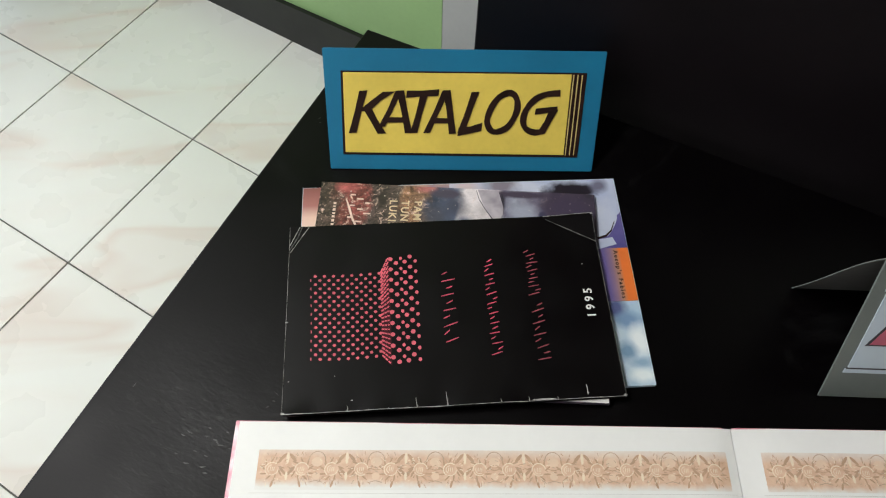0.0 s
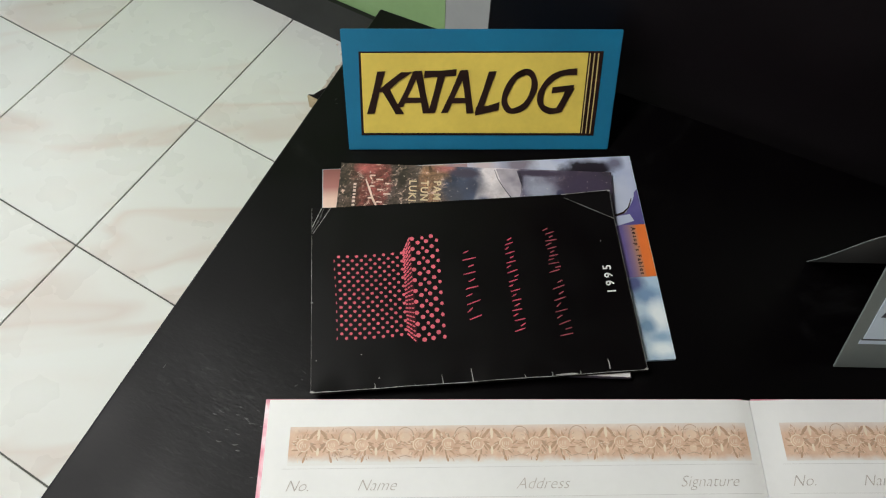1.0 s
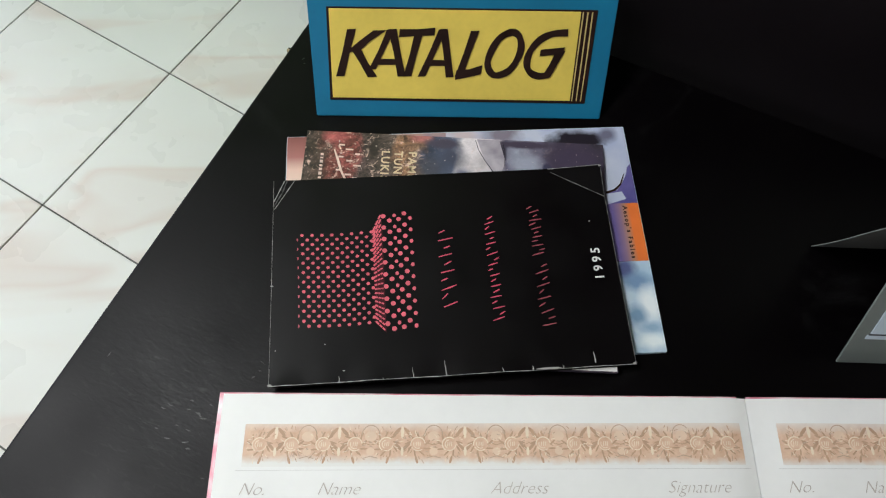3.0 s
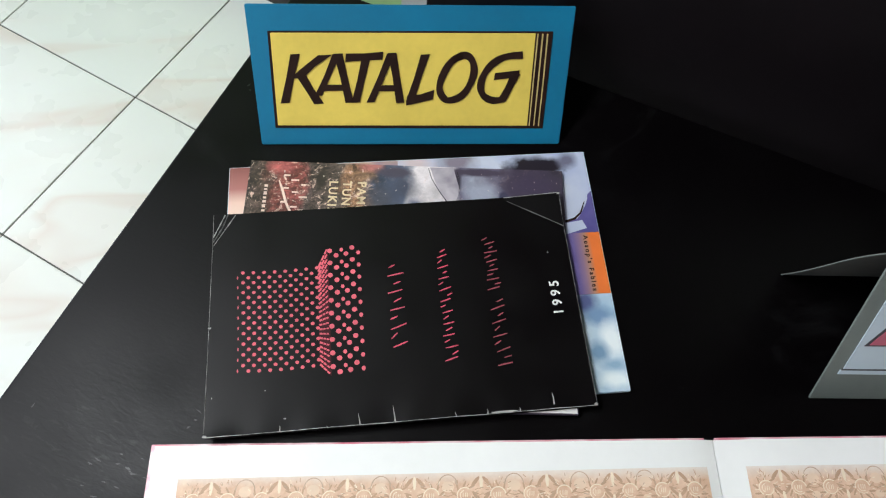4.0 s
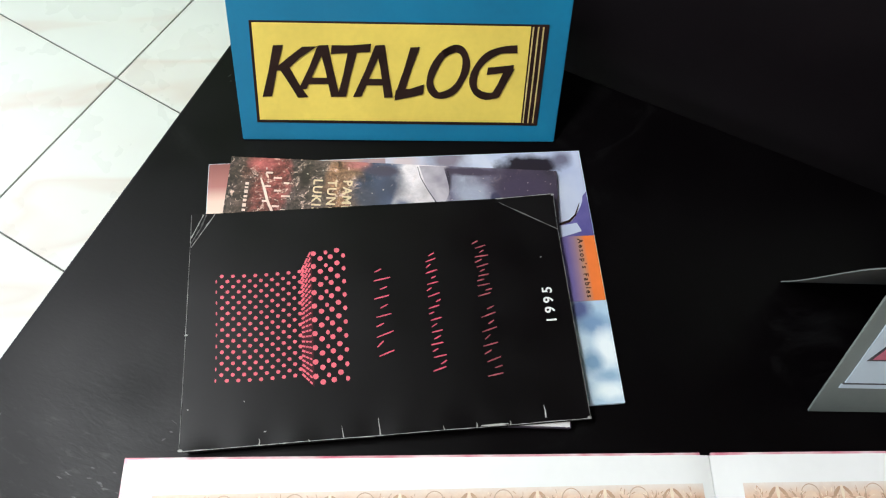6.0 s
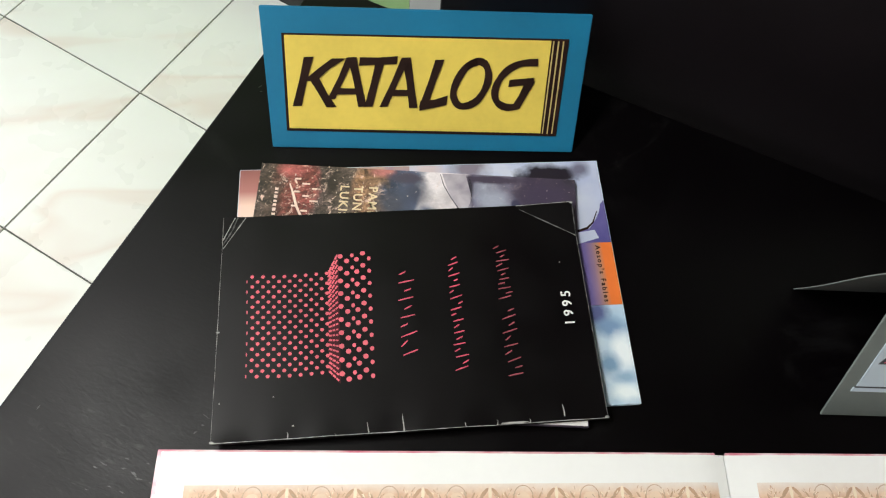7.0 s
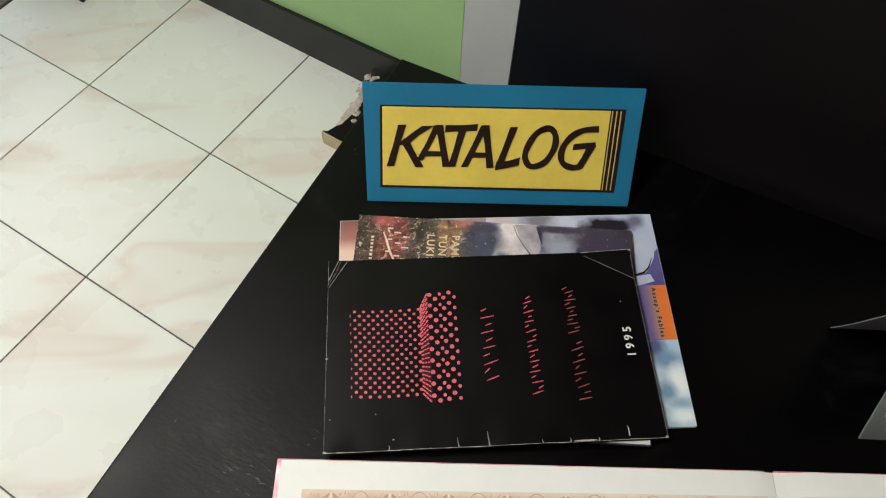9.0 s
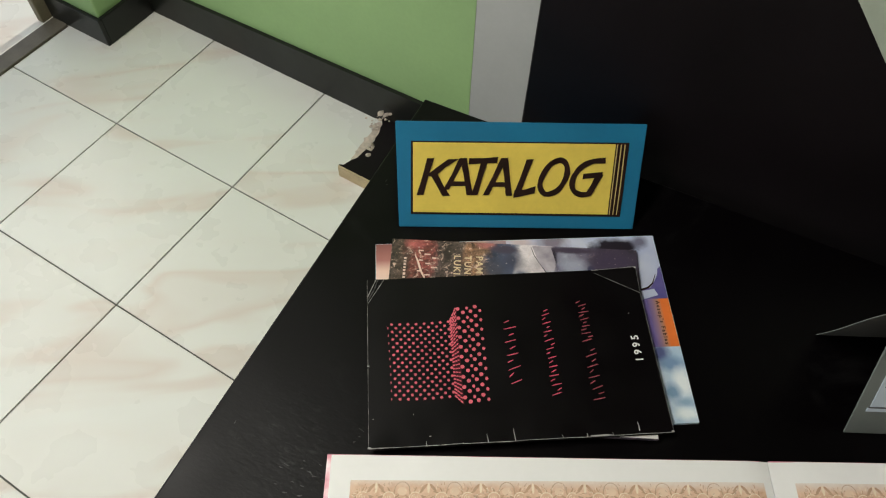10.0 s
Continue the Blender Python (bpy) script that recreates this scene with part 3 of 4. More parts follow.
bmesh.ops.bevel(bm, geom=bm.edges[:], offset=0.0003, segments=1, affect="EDGES")
part("border", bm, M_INK, front, "black painted border")
bm = prism(bmesh.new(), [(PX0 + 0.0026, PY0 + 0.0028), (PX1 - 0.0162, PY0 + 0.0024), (PX1 - 0.0137, PY1 - 0.0012), (PX0 + 0.0023, PY1 - 0.0020)], 0.0002, 0.0014)
bmesh.ops.bevel(bm, geom=bm.edges[:], offset=0.0003, segments=1, affect="EDGES")
part("yellow_plate", bm, M_YELLOW, front, "yellow painted plate")
for k in range(3):
    x = PX1 - 0.0118 + 0.0043 * k
    bm = ribbon(bmesh.new(), [(x - 0.0026, PY0 + 0.0022), (x - 0.0012 + 0.0002 * (k - 1), (PY0 + PY1) / 2), (x, PY1 - 0.0016)], [0.0010, 0.0012, 0.0013], 0.0002, 0.0013)
    part("stripe", bm, M_STRIPE, front)

W = 0.0068


def brush(bm, pts, w, z0, z1):
    """A straight brush stroke, its ends cut level or upright as a flat brush leaves them."""
    pts = [Vector(p) for p in pts]
    run = (pts[-1] - pts[0]).normalized()
    side = Vector((1 / abs(run.y), 0.06)) if abs(run.y) > 0.55 else Vector((0.12, 1 / abs(run.x)))
    widths = [w * 1.10, w * 0.93, w * 1.06] if len(pts) == 3 else [w, w * 0.95]
    left = [p + side * v / 2 for p, v in zip(pts, widths)]
    right = [p - side * v / 2 for p, v in zip(pts, widths)]
    for i in range(len(pts) - 1):
        prism(bm, [left[i], right[i], right[i + 1], left[i + 1]], z0, z1)


def rounded(pts):
    """A smooth curve through the points of a stroke."""
    out = []
    for i in range(len(pts) - 1):
        p0, p1, p2, p3 = (Vector(pts[max(0, min(len(pts) - 1, i + d))]) for d in (-1, 0, 1, 2))
        for k in range(5):
            t = k / 5
            out.append(0.5 * (2 * p1 + (p2 - p0) * t + (2 * p0 - 5 * p1 + 4 * p2 - p3) * t * t + (3 * p1 - p0 - 3 * p2 + p3) * t ** 3))
    return out + [Vector(pts[-1])]


# strokes of each letter in millimetres on the board
WORD = [
    ("K", [(1.05, [(-101.4, 82.1), (-107.1, 61.3), (-113.3, 39.0)]), (1.0, [(-75.5, 81.4), (-89.3, 71.8), (-101.5, 61.3)]), (1.05, [(-98.4, 65.5), (-90.9, 51.7), (-83.2, 38.6)])]),
    ("A", [(0.85, [(-65.5, 82.3), (-74.0, 64.0), (-83.3, 45.7)]), (1, [(-64.1, 82.7), (-60.0, 61.9), (-55.9, 39.6)]), (0.8, [(-79.4, 52.8), (-60.5, 53.0)])]),
    ("T", [(0.95, [(-57.8, 79.2), (-41.7, 79.9), (-25.2, 81.1)]), (1, [(-40.2, 78.2), (-45.2, 59.3), (-50.5, 39.7)])]),
    ("A", [(0.9, [(-17.9, 83.0), (-27.0, 62.3), (-37.2, 39.8)]), (1, [(-17.2, 83.5), (-13.8, 62.5), (-10.6, 39.4)]), (0.8, [(-30.9, 52.5), (-12.2, 52.7)])]),
    ("L", [(1, [(11.9, 82.3), (5.4, 62.3), (-1.9, 40.2)]), (1.15, [(-4.9, 41.4), (7.4, 43.4), (19.4, 46.9)])]),
    ("O", [(0.95, [(44.9, 81.7), (35.7, 77.0), (28.1, 65.4), (24.6, 53.1), (28.2, 44.1), (34.9, 41.8), (45.6, 46.7), (53.1, 58.7), (55.2, 69.9), (52.0, 79.1), (44.9, 81.7), (35.7, 77.0)])]),
    ("G", [(0.95, [(98.0, 82.1), (83.5, 80.7), (72.0, 74.8), (64.1, 64.7), (61.6, 54.0), (64.7, 45.7), (73.2, 41.7), (82.8, 42.8)]), (0.9, [(73.6, 63.2), (95.6, 65.8)]), (1.05, [(92.5, 65.1), (87.1, 53.1), (80.5, 40.3)])]),
]
for name, strokes in WORD:
    bm = bmesh.new()
    for i, (scale, stroke) in enumerate(strokes):
        pts = [(x / 1000, y / 1000) for x, y in stroke]
        if len(pts) < 4:
            brush(bm, pts, W * scale, 0.0, 0.0007 + 0.00004 * i)
        else:
            pts = rounded(pts)
            ribbon(bm, pts, [W * scale * (0.84 + 0.18 * abs(math.cos(0.33 * k))) for k in range(len(pts))], 0.0, 0.0007 + 0.00004 * i)
    ob = part("letter", bm, M_INK, front, "dark brush-painted letter " + name)
    ob.location.z = 0.0014

# ---- second folded card sign ----
card = thing("tent_card", pose(0.3350, 0.2300, TOP, 0, 0, -2.5), "grey folded card sign with white picture face", "sign")
CR, CH, CW = 0.059, 0.145, 0.25
CF = math.hypot(CR, CH)
bm = boxed(0, CW, 0, CF, -0.002, 0, bevel=0.0006)
cfront = part("front_leaf", bm, M_CARD, card, "grey card front")
cfront.matrix_local = pose(0, 0, 0.001, math.degrees(math.atan2(CH, CR)), 0, 0)
part("picture", boxed(0.0125, CW - 0.0125, 0.0381, 0.1228, 0.0, 0.0007), M_CARDW, cfront, "white picture face")
for y0, y1 in ((0.0318, 0.0365), (0.1243, 0.1295)):
    part("rule", boxed(0.0105, CW - 0.0105, y0, y1, 0.0, 0.0008), M_CARDW, cfront, "white painted line")
# lower line paints the shadow under the picture, upper is a dark blue line
for y0, y1 in ((0.0365, 0.0381), (0.1228, 0.1243)):
    part("rule", boxed(0.0115, CW - 0.0115, y0, y1, 0.0, 0.0009), M_PEN, cfront, "thin dark line at the picture edge")
bm = prism(bmesh.new(), [(0.0170, 0.0650), (0.2330, 0.0650), (0.2125, 0.1160), (0.0375, 0.1160)], 0.0006, 0.0012)
part("outline", bm, M_PEN, cfront, "dark outline")
bm = prism(bmesh.new(), [(0.0202, 0.0668), (0.2298, 0.0668), (0.2112, 0.1147), (0.0388, 0.1147)], 0.0008, 0.0016)
part("emblem", bm, M_CARDP, cfront, "pink painted shape")
bm = prism(bmesh.new(), [(0.0405, 0.0765), (0.0600, 0.0755), (0.0560, 0.0840), (0.0470, 0.0815)], 0.0012, 0.0019)
part("mark", bm, M_PEN, cfront, "dark painted mark")
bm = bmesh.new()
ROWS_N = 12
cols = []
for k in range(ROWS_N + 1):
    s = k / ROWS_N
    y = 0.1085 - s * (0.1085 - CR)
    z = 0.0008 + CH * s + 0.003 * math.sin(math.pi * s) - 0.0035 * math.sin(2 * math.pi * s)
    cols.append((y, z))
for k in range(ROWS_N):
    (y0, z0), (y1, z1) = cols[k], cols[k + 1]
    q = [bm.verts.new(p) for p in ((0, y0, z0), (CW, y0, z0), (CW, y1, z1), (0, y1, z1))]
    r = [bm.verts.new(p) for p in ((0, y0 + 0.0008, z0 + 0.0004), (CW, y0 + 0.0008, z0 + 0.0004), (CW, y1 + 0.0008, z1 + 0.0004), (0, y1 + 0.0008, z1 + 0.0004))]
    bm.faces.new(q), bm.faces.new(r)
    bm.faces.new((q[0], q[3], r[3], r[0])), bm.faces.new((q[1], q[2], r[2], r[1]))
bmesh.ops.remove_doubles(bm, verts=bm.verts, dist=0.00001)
part("back_leaf", bm, M_CARDB, card, "bowed grey back leaf, darkened for the shade inside the fold")
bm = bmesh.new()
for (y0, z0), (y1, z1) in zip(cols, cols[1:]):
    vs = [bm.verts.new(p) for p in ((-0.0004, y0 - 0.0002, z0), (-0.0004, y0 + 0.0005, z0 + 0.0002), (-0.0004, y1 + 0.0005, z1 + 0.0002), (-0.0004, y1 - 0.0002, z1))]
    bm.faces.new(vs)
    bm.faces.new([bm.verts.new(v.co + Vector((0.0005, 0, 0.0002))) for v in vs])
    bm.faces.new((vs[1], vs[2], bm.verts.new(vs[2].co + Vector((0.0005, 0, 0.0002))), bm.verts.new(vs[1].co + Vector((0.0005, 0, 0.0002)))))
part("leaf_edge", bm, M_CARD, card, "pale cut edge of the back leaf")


# ---- printed matter in a pile ----
def sheet(w, h, z, lift, nx=30, ny=20, thick=0.0005):
    """A cover sheet that follows lift(x, y), with thickness."""
    bm = bmesh.new()
    top = [[bm.verts.new((w * i / nx, h * j / ny, z + lift(w * i / nx, h * j / ny))) for i in range(nx + 1)] for j in range(ny + 1)]
    low = [[bm.verts.new(v.co - Vector((0, 0, thick))) for v in row] for row in top]
    for j in range(ny):
        for i in range(nx):
            bm.faces.new((top[j][i], top[j][i + 1], top[j + 1][i + 1], top[j + 1][i]))
            bm.faces.new((low[j][i], low[j + 1][i], low[j + 1][i + 1], low[j][i + 1]))
    for i in range(nx):
        bm.faces.new((top[0][i], low[0][i], low[0][i + 1], top[0][i + 1]))
        bm.faces.new((top[ny][i + 1], low[ny][i + 1], low[ny][i], top[ny][i]))
    for j in range(ny):
        bm.faces.new((top[j][0], top[j + 1][0], low[j + 1][0], low[j][0]))
        bm.faces.new((top[j][nx], low[j][nx], low[j + 1][nx], top[j + 1][nx]))
    return bm


def booklet(name, m, w, h, t, cover, label, lift=lambda x, y: 0.0, nx=12, ny=8):
    th = thing(name, m, label, "booklet", "pile of booklets")
    part("page_block", boxed(0.0012, w - 0.0012, 0.0012, h - 0.0012, 0.0006, t - 0.0006), M_PAPER, th, "white page edges")
    part("back_cover", boxed(0, w, 0, h, 0, 0.0005), cover, th)
    fc = part("front_cover", sheet(w, h, t, lift, nx, ny), cover, th)
    return th, fc


# bottom book, blue with an orange title label
BW, BH = 0.3225, 0.226
fables, fc = booklet("picture_book", pose(-0.1316, 0.2278, TOP, 0, 0, 2.2), BW, BH, 0.004, M_BLUEBOOK, "large blue picture book with an orange title label")
Z = 0.0042
part("printed_area", boxed(0.0005, 0.05, 0.02, BH - 0.0005, Z - 0.0004, Z + 0.0001), M_COPPER, fc, "copper and cream print")
part("printed_area", prism(bmesh.new(), [(0.05, 0.14), (BW - 0.0006, 0.14), (BW - 0.0006, BH - 0.0006), (0.05, BH - 0.0006)], Z - 0.0003, Z + 0.0001), M_PALE, fc, "pale blue print")
part("printed_area", prism(bmesh.new(), [(0.052, 0.19), (0.15, 0.19), (0.15, BH - 0.0007), (0.052, BH - 0.0007)], Z - 0.0001, Z + 0.0002), M_MAUVE, fc, "mauve print")
swoosh = [(BW - 0.0006, 0.142), (BW - 0.0006, 0.184)] + [(BW - 0.0045 - 0.013 * (k / 6) ** 1.6, 0.180 - 0.024 * k / 6) for k in range(7)] + [(0.285, 0.153), (0.285, 0.142)]
part("printed_area", prism(bmesh.new(), swoosh, Z - 0.0001, Z + 0.0003), M_PURPLE, fc, "deep purple printed shape")
part("printed_area", prism(bmesh.new(), [(0.285, 0.1510), (0.309, 0.1545), (0.312, 0.1465), (0.285, 0.1390)], Z, Z + 0.0005), M_PALE, fc, "pale printed strip")
part("printed_line", ribbon(bmesh.new(), [(0.284, 0.1530), (0.296, 0.1542), (0.303, 0.1565), (0.309, 0.1620), (0.314, 0.1730)], [0.0022, 0.0022, 0.0020, 0.0013, 0.0006], Z, Z + 0.0006), M_INK, fc, "dark printed outline")
part("title_label", boxed(0.285, BW - 0.0006, 0.0840, 0.1420, Z, Z + 0.0004), M_LABEL, fc, "orange title label shading into violet")
lettering("title", "Aesop's Fables", 0.0060, pose(0.3072, 0.1392, Z + 0.0005, 0, 0, -90), M_INK, fc, 0, 1.44, "LEFT", 0.0001, "small dark title", None, -0.00012)

# middle booklet with a painting on its cover
PW, PH = 0.2795, 0.2215
painted, pc = booklet("exhibition_booklet", pose(-0.1335, 0.2375, TOP + 0.0048, 0, 0, -3.3), PW, PH, 0.0036, M_PAINTING, "exhibition booklet with a brown and blue painting printed on its cover")
Z = 0.0038
for body, x in (("PAMERAN", 0.0965), ("TUNGGAL", 0.0835), ("LUKISAN", 0.0715)):
    y = {"PAMERAN": 0.203, "TUNGGAL": 0.203, "LUKISAN": 0.203}[body]
    lettering("title_word", body, 0.0108, pose(x, y, Z + 0.0001, 0, 0, -90), M_GOLD, pc, 0, 1.2, "LEFT", 0.0001, "cream printed capitals", None, -0.00022)
bm = bmesh.new()
for k in range(11):
    x, y = 0.031 + 0.0075 * (k % 3) + rnd.uniform(-0.001, 0.001), 0.206 - 0.0044 * k + rnd.uniform(-0.001, 0.001)
    box(bm, x, x + rnd.uniform(0.004, 0.0075), y, y + 0.0016, Z - 0.0002, Z + 0.0001 + 0.00002 * k)
part("title_bar", bm, M_BLUSH, pc, "pinkish cream bars of large lettering")
bm = bmesh.new()
y = 0.197
for l in (0.003, 0.002, 0.004, 0.0025, 0.003, 0.004, 0.0025, 0.004):
    box(bm, 0.0150, 0.0178, y - l * 0.75, y, Z - 0.0002, Z + 0.0002)
    y -= l + 0.0011
part("name_bar", bm, M_BLUSH, pc, "cream bars of small lettering")
bm = ribbon(bmesh.new(), [(0.027, 0.202), (0.031, 0.192), (0.035, 0.180), (0.042, 0.166), (0.048, 0.154)], [0.0012, 0.0022, 0.0022, 0.002, 0.001], Z - 0.0002, Z + 0.0001)
part("brush_stroke", bm, M_BLUSH, pc, "pale printed brush stroke")
bm = prism(bmesh.new(), [(0.160, PH - 0.001), (0.181, PH - 0.001), (0.187, 0.197), (0.182, 0.183), (0.175, 0.186), (0.167, 0.199)], Z - 0.0002, Z + 0.00005)
part("printed_line", ribbon(bmesh.new(), [(0.1585, 0.2195), (0.1615, 0.2090), (0.1670, 0.1985), (0.1750, 0.1860), (0.1790, 0.1835)], [0.0004, 0.0007, 0.0007, 0.0010, 0.0004], Z, Z + 0.00012), M_DARKFIG, pc, "dark printed outline")
part("printed_line", ribbon(bmesh.new(), [(0.1845, 0.2165), (0.1865, 0.2060), (0.1860, 0.1930)], [0.0010, 0.0007, 0.0004], Z, Z + 0.00012), M_DARKFIG, pc, "dark printed outline")
part("printed_area", bm, clouds_material("mauve_wash_print", (0.30, 0.27, 0.32), (0.52, 0.48, 0.52), 60), pc, "mauve-grey printed wash")

part("paper_margin", boxed(0.14, PW - 0.0008, 0.0008, 0.011, Z - 0.0003, Z + 0.0001), M_PAPER, pc, "white lower margin")

# top catalogue, black with pink dotted figure
CWD, CHT = 0.299, 0.1895


def curl(x, y):
    # corner beyond the old crease stands up a little, edges wave faintly
    d = ((x - 0.2525) * 0.0295 + (y - 0.1855) * 0.0488) / 0.0570
    e = (-(x - 0.0175) * 0.0247 + (y - 0.1887) * 0.0175) / 0.0303
    return 0.16 * max(0, d) + 0.10 * max(0, e) + 0.0003 * math.sin(x * 42) * (1 - y / CHT) + 0.0002 * math.sin(y * 50 + 1) + 0.0005 * math.exp(-y / 0.010) * (2.0 + math.sin(x * 74 + 1.0) + 0.6 * math.sin(x * 171))


CAT = TOP + 0.0090
catalogue, cc = booklet("catalogue", pose(-0.138, 0.212, CAT, 0, 0, 2.9), CWD, CHT, 0.0030, M_COVER, "worn black catalogue with a pink dotted figure, creased corners", curl, 90, 58)


def on_cover(x, y):
    return 0.0030 + curl(x, y)


def dots(spots):
    bm = bmesh.new()
    for x, y, rx, ry in spots:
        z = on_cover(x, y)
        disc(bm, x, y, rx, ry, z - 0.0003, z + 0.00022)
    return bm


spots = []
for r in range(20):
    fy = r / 19
    y = 0.1335 - 0.0835 * fy
    x0 = 0.0215 + 0.0022 * math.sin(fy * 1.6)
    x1 = 0.0860
    for c in range(8):
        f = (c + (0.0 if r % 2 else 0.5)) / 7.5
        if f > 1.0:
            continue
        x = x0 + (x1 - x0) * f
        narrow = 0.35 if (c == 0 and r % 2) else 1.0
        spots.append((x, y - 0.0012 * math.sin(f * 3.1), 0.00158 * narrow, 0.00148))
part("dotted_print", dots(spots), M_PINK, cc, "small pink dots in a square")
spots = []
for x, phase, narrow in ((0.0970, 11, 1.0), (0.1023, 21, 1.0), (0.1068, 10, 0.7), (0.1105, 18.6, 0.95), (0.1156, 6.8, 1.0), (0.1207, 17.9, 0.75)):
    for r in range(-1, 11):
        y = 0.1533 - (phase + 24.6 * r) / 250 * 0.1134
        if 0.0398 < y < 0.1540:
            spots.append((x, y, 0.0022 * narrow, 0.00215 * min(1.0, narrow + 0.15)))
part("dotted_print", dots(spots), M_PINK, cc, "larger pink dots in an upright block")
bm = bmesh.new()
for k in range(16):
    qa, qb = k / 16, (k + 1) / 16
    corners = [(x, t + (l - t) * q) for x, t, l, q in ((0.0868, 0.1340, 0.0492, qa), (0.0868, 0.1340, 0.0492, qb), (0.0958, 0.1520, 0.0400, qb), (0.0958, 0.1520, 0.0400, qa))]
    bm.faces.new([bm.verts.new((x, y, on_cover(x, y) + 0.00012)) for x, y in corners])
part("dotted_print", bm, M_PINKSHADE, cc, "dim pink narrow side")
bm = bmesh.new()
for k in range(24):
    f = k / 23
    ya, yb = 0.1335 - 0.083 * f, 0.1512 - 0.1095 * f
    for u0, u1, w in ((0.0, 0.30, 0.0017), (0.36, 0.62, 0.0015), (0.68, 0.92, 0.0014)):
        ribbon(bm, [(0.0872 + 0.0080 * u0, ya + (yb - ya) * u0), (0.0872 + 0.0080 * u1, ya + (yb - ya) * u1)], [w, w * 0.85], on_cover(0.091, ya) - 0.0003, on_cover(0.091, ya) + 0.0003)
part("dotted_print", bm, M_PINK, cc, "pink dots crowded into a narrow side")


def pen_word(x, y0, y1, wide, n, mat, label):
    """Handwritten words, drawn as plain bars of their size: a long and a short one for each letter."""
    bm = bmesh.new()
    step = (y1 - y0) / n
    for k in range(2 * n):
        a = y0 + step * (k + 0.5) / 2
        z = on_cover(x, a)
        s = wide * (rnd.uniform(0.7, 1.0) if k % 2 == 0 else rnd.uniform(0.3, 0.5))
        t = rnd.uniform(0.06, 0.16) * step
        off = rnd.uniform(-0.08, 0.08) * wide + (0.0 if k % 2 == 0 else rnd.choice((-0.22, 0.05, 0.22)) * wide)
        ribbon(bm, [(x + off - s / 2, a - t), (x + off, a), (x + off + s / 2, a + t)], [0.0007, 0.0012, 0.0008], z - 0.0003, z + 0.00025)
    part("handwriting_bar", bm, mat, cc, label)


pen_word(0.150, 0.058, 0.134, 0.0135, 5, M_PINKPEN, "pink handwriting bars")
pen_word(0.1905, 0.044, 0.144, 0.0115, 10, M_PINKPEN, "bright pink handwriting bars")
pen_word(0.2315, 0.036, 0.096, 0.0135, 5, M_DULLPEN, "faded pink handwriting bars")
pen_word(0.2315, 0.102, 0.152, 0.0120, 6, M_DULLPEN, "faded pink handwriting bars")
lettering("year", "1995", 0.0112, pose(0.2850, 0.0765, on_cover(0.28, 0.09) + 0.0004, 0, 0, 90), M_PAPER, cc, 0, 1.5, "LEFT", 0.0001, "white printed year", None, -0.00022)
bm = bmesh.new()
disc(bm, 0.045, 0.033, 0.0005, 0.0005, 0.0028, 0.0034)
part("white_speck", bm, M_WORN, cc)
bm = bmesh.new()
disc(bm, 0.2806, 0.1335, 0.0007, 0.0007, 0.0028, on_cover(0.2806, 0.1335) + 0.0003)
part("white_speck", bm, M_WORN, cc)


def worn(pts, w, mat):
    bm = bmesh.new()
    for a, b in zip(pts, pts[1:]):
        n = max(4, int((Vector(b) - Vector(a)).length / 0.0042))
        wear = [0.25 + 0.95 * rnd.random() ** 1.6 for _ in range(n + 1)]
        for k in range(n):
            p = Vector(a).lerp(Vector(b), k / n)
            q = Vector(a).lerp(Vector(b), (k + 1) / n)
            z = on_cover(*((p + q) / 2))
            ribbon(bm, [p, q], [w * wear[k], w * wear[k + 1]], z - 0.0006, z + 0.0005)
    return bm


part("worn_edge", worn([(0.0004, 0.0004), (0.0004, CHT - 0.001)], 0.0004, M_WORN), M_WORN, cc, "pale worn edge")
part("worn_edge", worn([(0.0004, 0.0004), (0.1, 0.0006), (0.2, 0.0004), (CWD - 0.0004, 0.0004)], 0.0006, M_WORN), M_WORN, cc, "pale worn edge")
part("worn_edge", worn([(CWD - 0.0004, 0.0004), (CWD - 0.0004, CHT - 0.0004)], 0.0006, M_WORND), M_WORND, cc, "grey worn edge")
part("worn_edge", worn([(0.25, CHT - 0.0005), (CWD - 0.0005, CHT - 0.0005)], 0.0007, M_WORN), M_WORN, cc, "pale worn edge")
part("crease", worn([(0.2525, 0.1855), (0.2985, 0.1577)], 0.0009, M_WORND), M_WORND, cc, "pale crease across the corner")
part("crease", worn([(0.0012, 0.160), (0.0185, CHT - 0.001)], 0.0009, M_WORN), M_WORN, cc, "pale crease across the corner")
part("crease", worn([(0.0006, 0.163), (0.0080, 0.177), (0.0120, CHT - 0.001)], 0.0012, M_WORND), M_WORND, cc, "pale crease across the corner")
part("crease", worn([(0.0008, 0.168), (0.0098, CHT - 0.001)], 0.0008, M_WORN), M_WORN, cc, "pale crease across the corner")
for x, l, w in ((0.056, 0.0055, 0.0008), (0.092, 0.002, 0.0006), (0.116, 0.0095, 0.0007), (0.1425, 0.0135, 0.0009), (0.189, 0.004, 0.0006), (0.213, 0.0045, 0.0008), (0.238, 0.0035, 0.0009), (0.265, 0.0130, 0.0011)):
    bend = rnd.uniform(-0.0012, 0.0012)
    z = on_cover(x, l / 2)
    bm = ribbon(bmesh.new(), [(x, 0.0003), (x + bend * 0.3, l * 0.3), (x + bend, l * 0.7), (x + bend * 0.6 - 0.0005, l)], [w * 1.5, w, w * 0.7, w * 0.2], z - 0.0004, z + 0.0003)
    part("crease", bm, M_WORN, cc, "short tear in the edge")

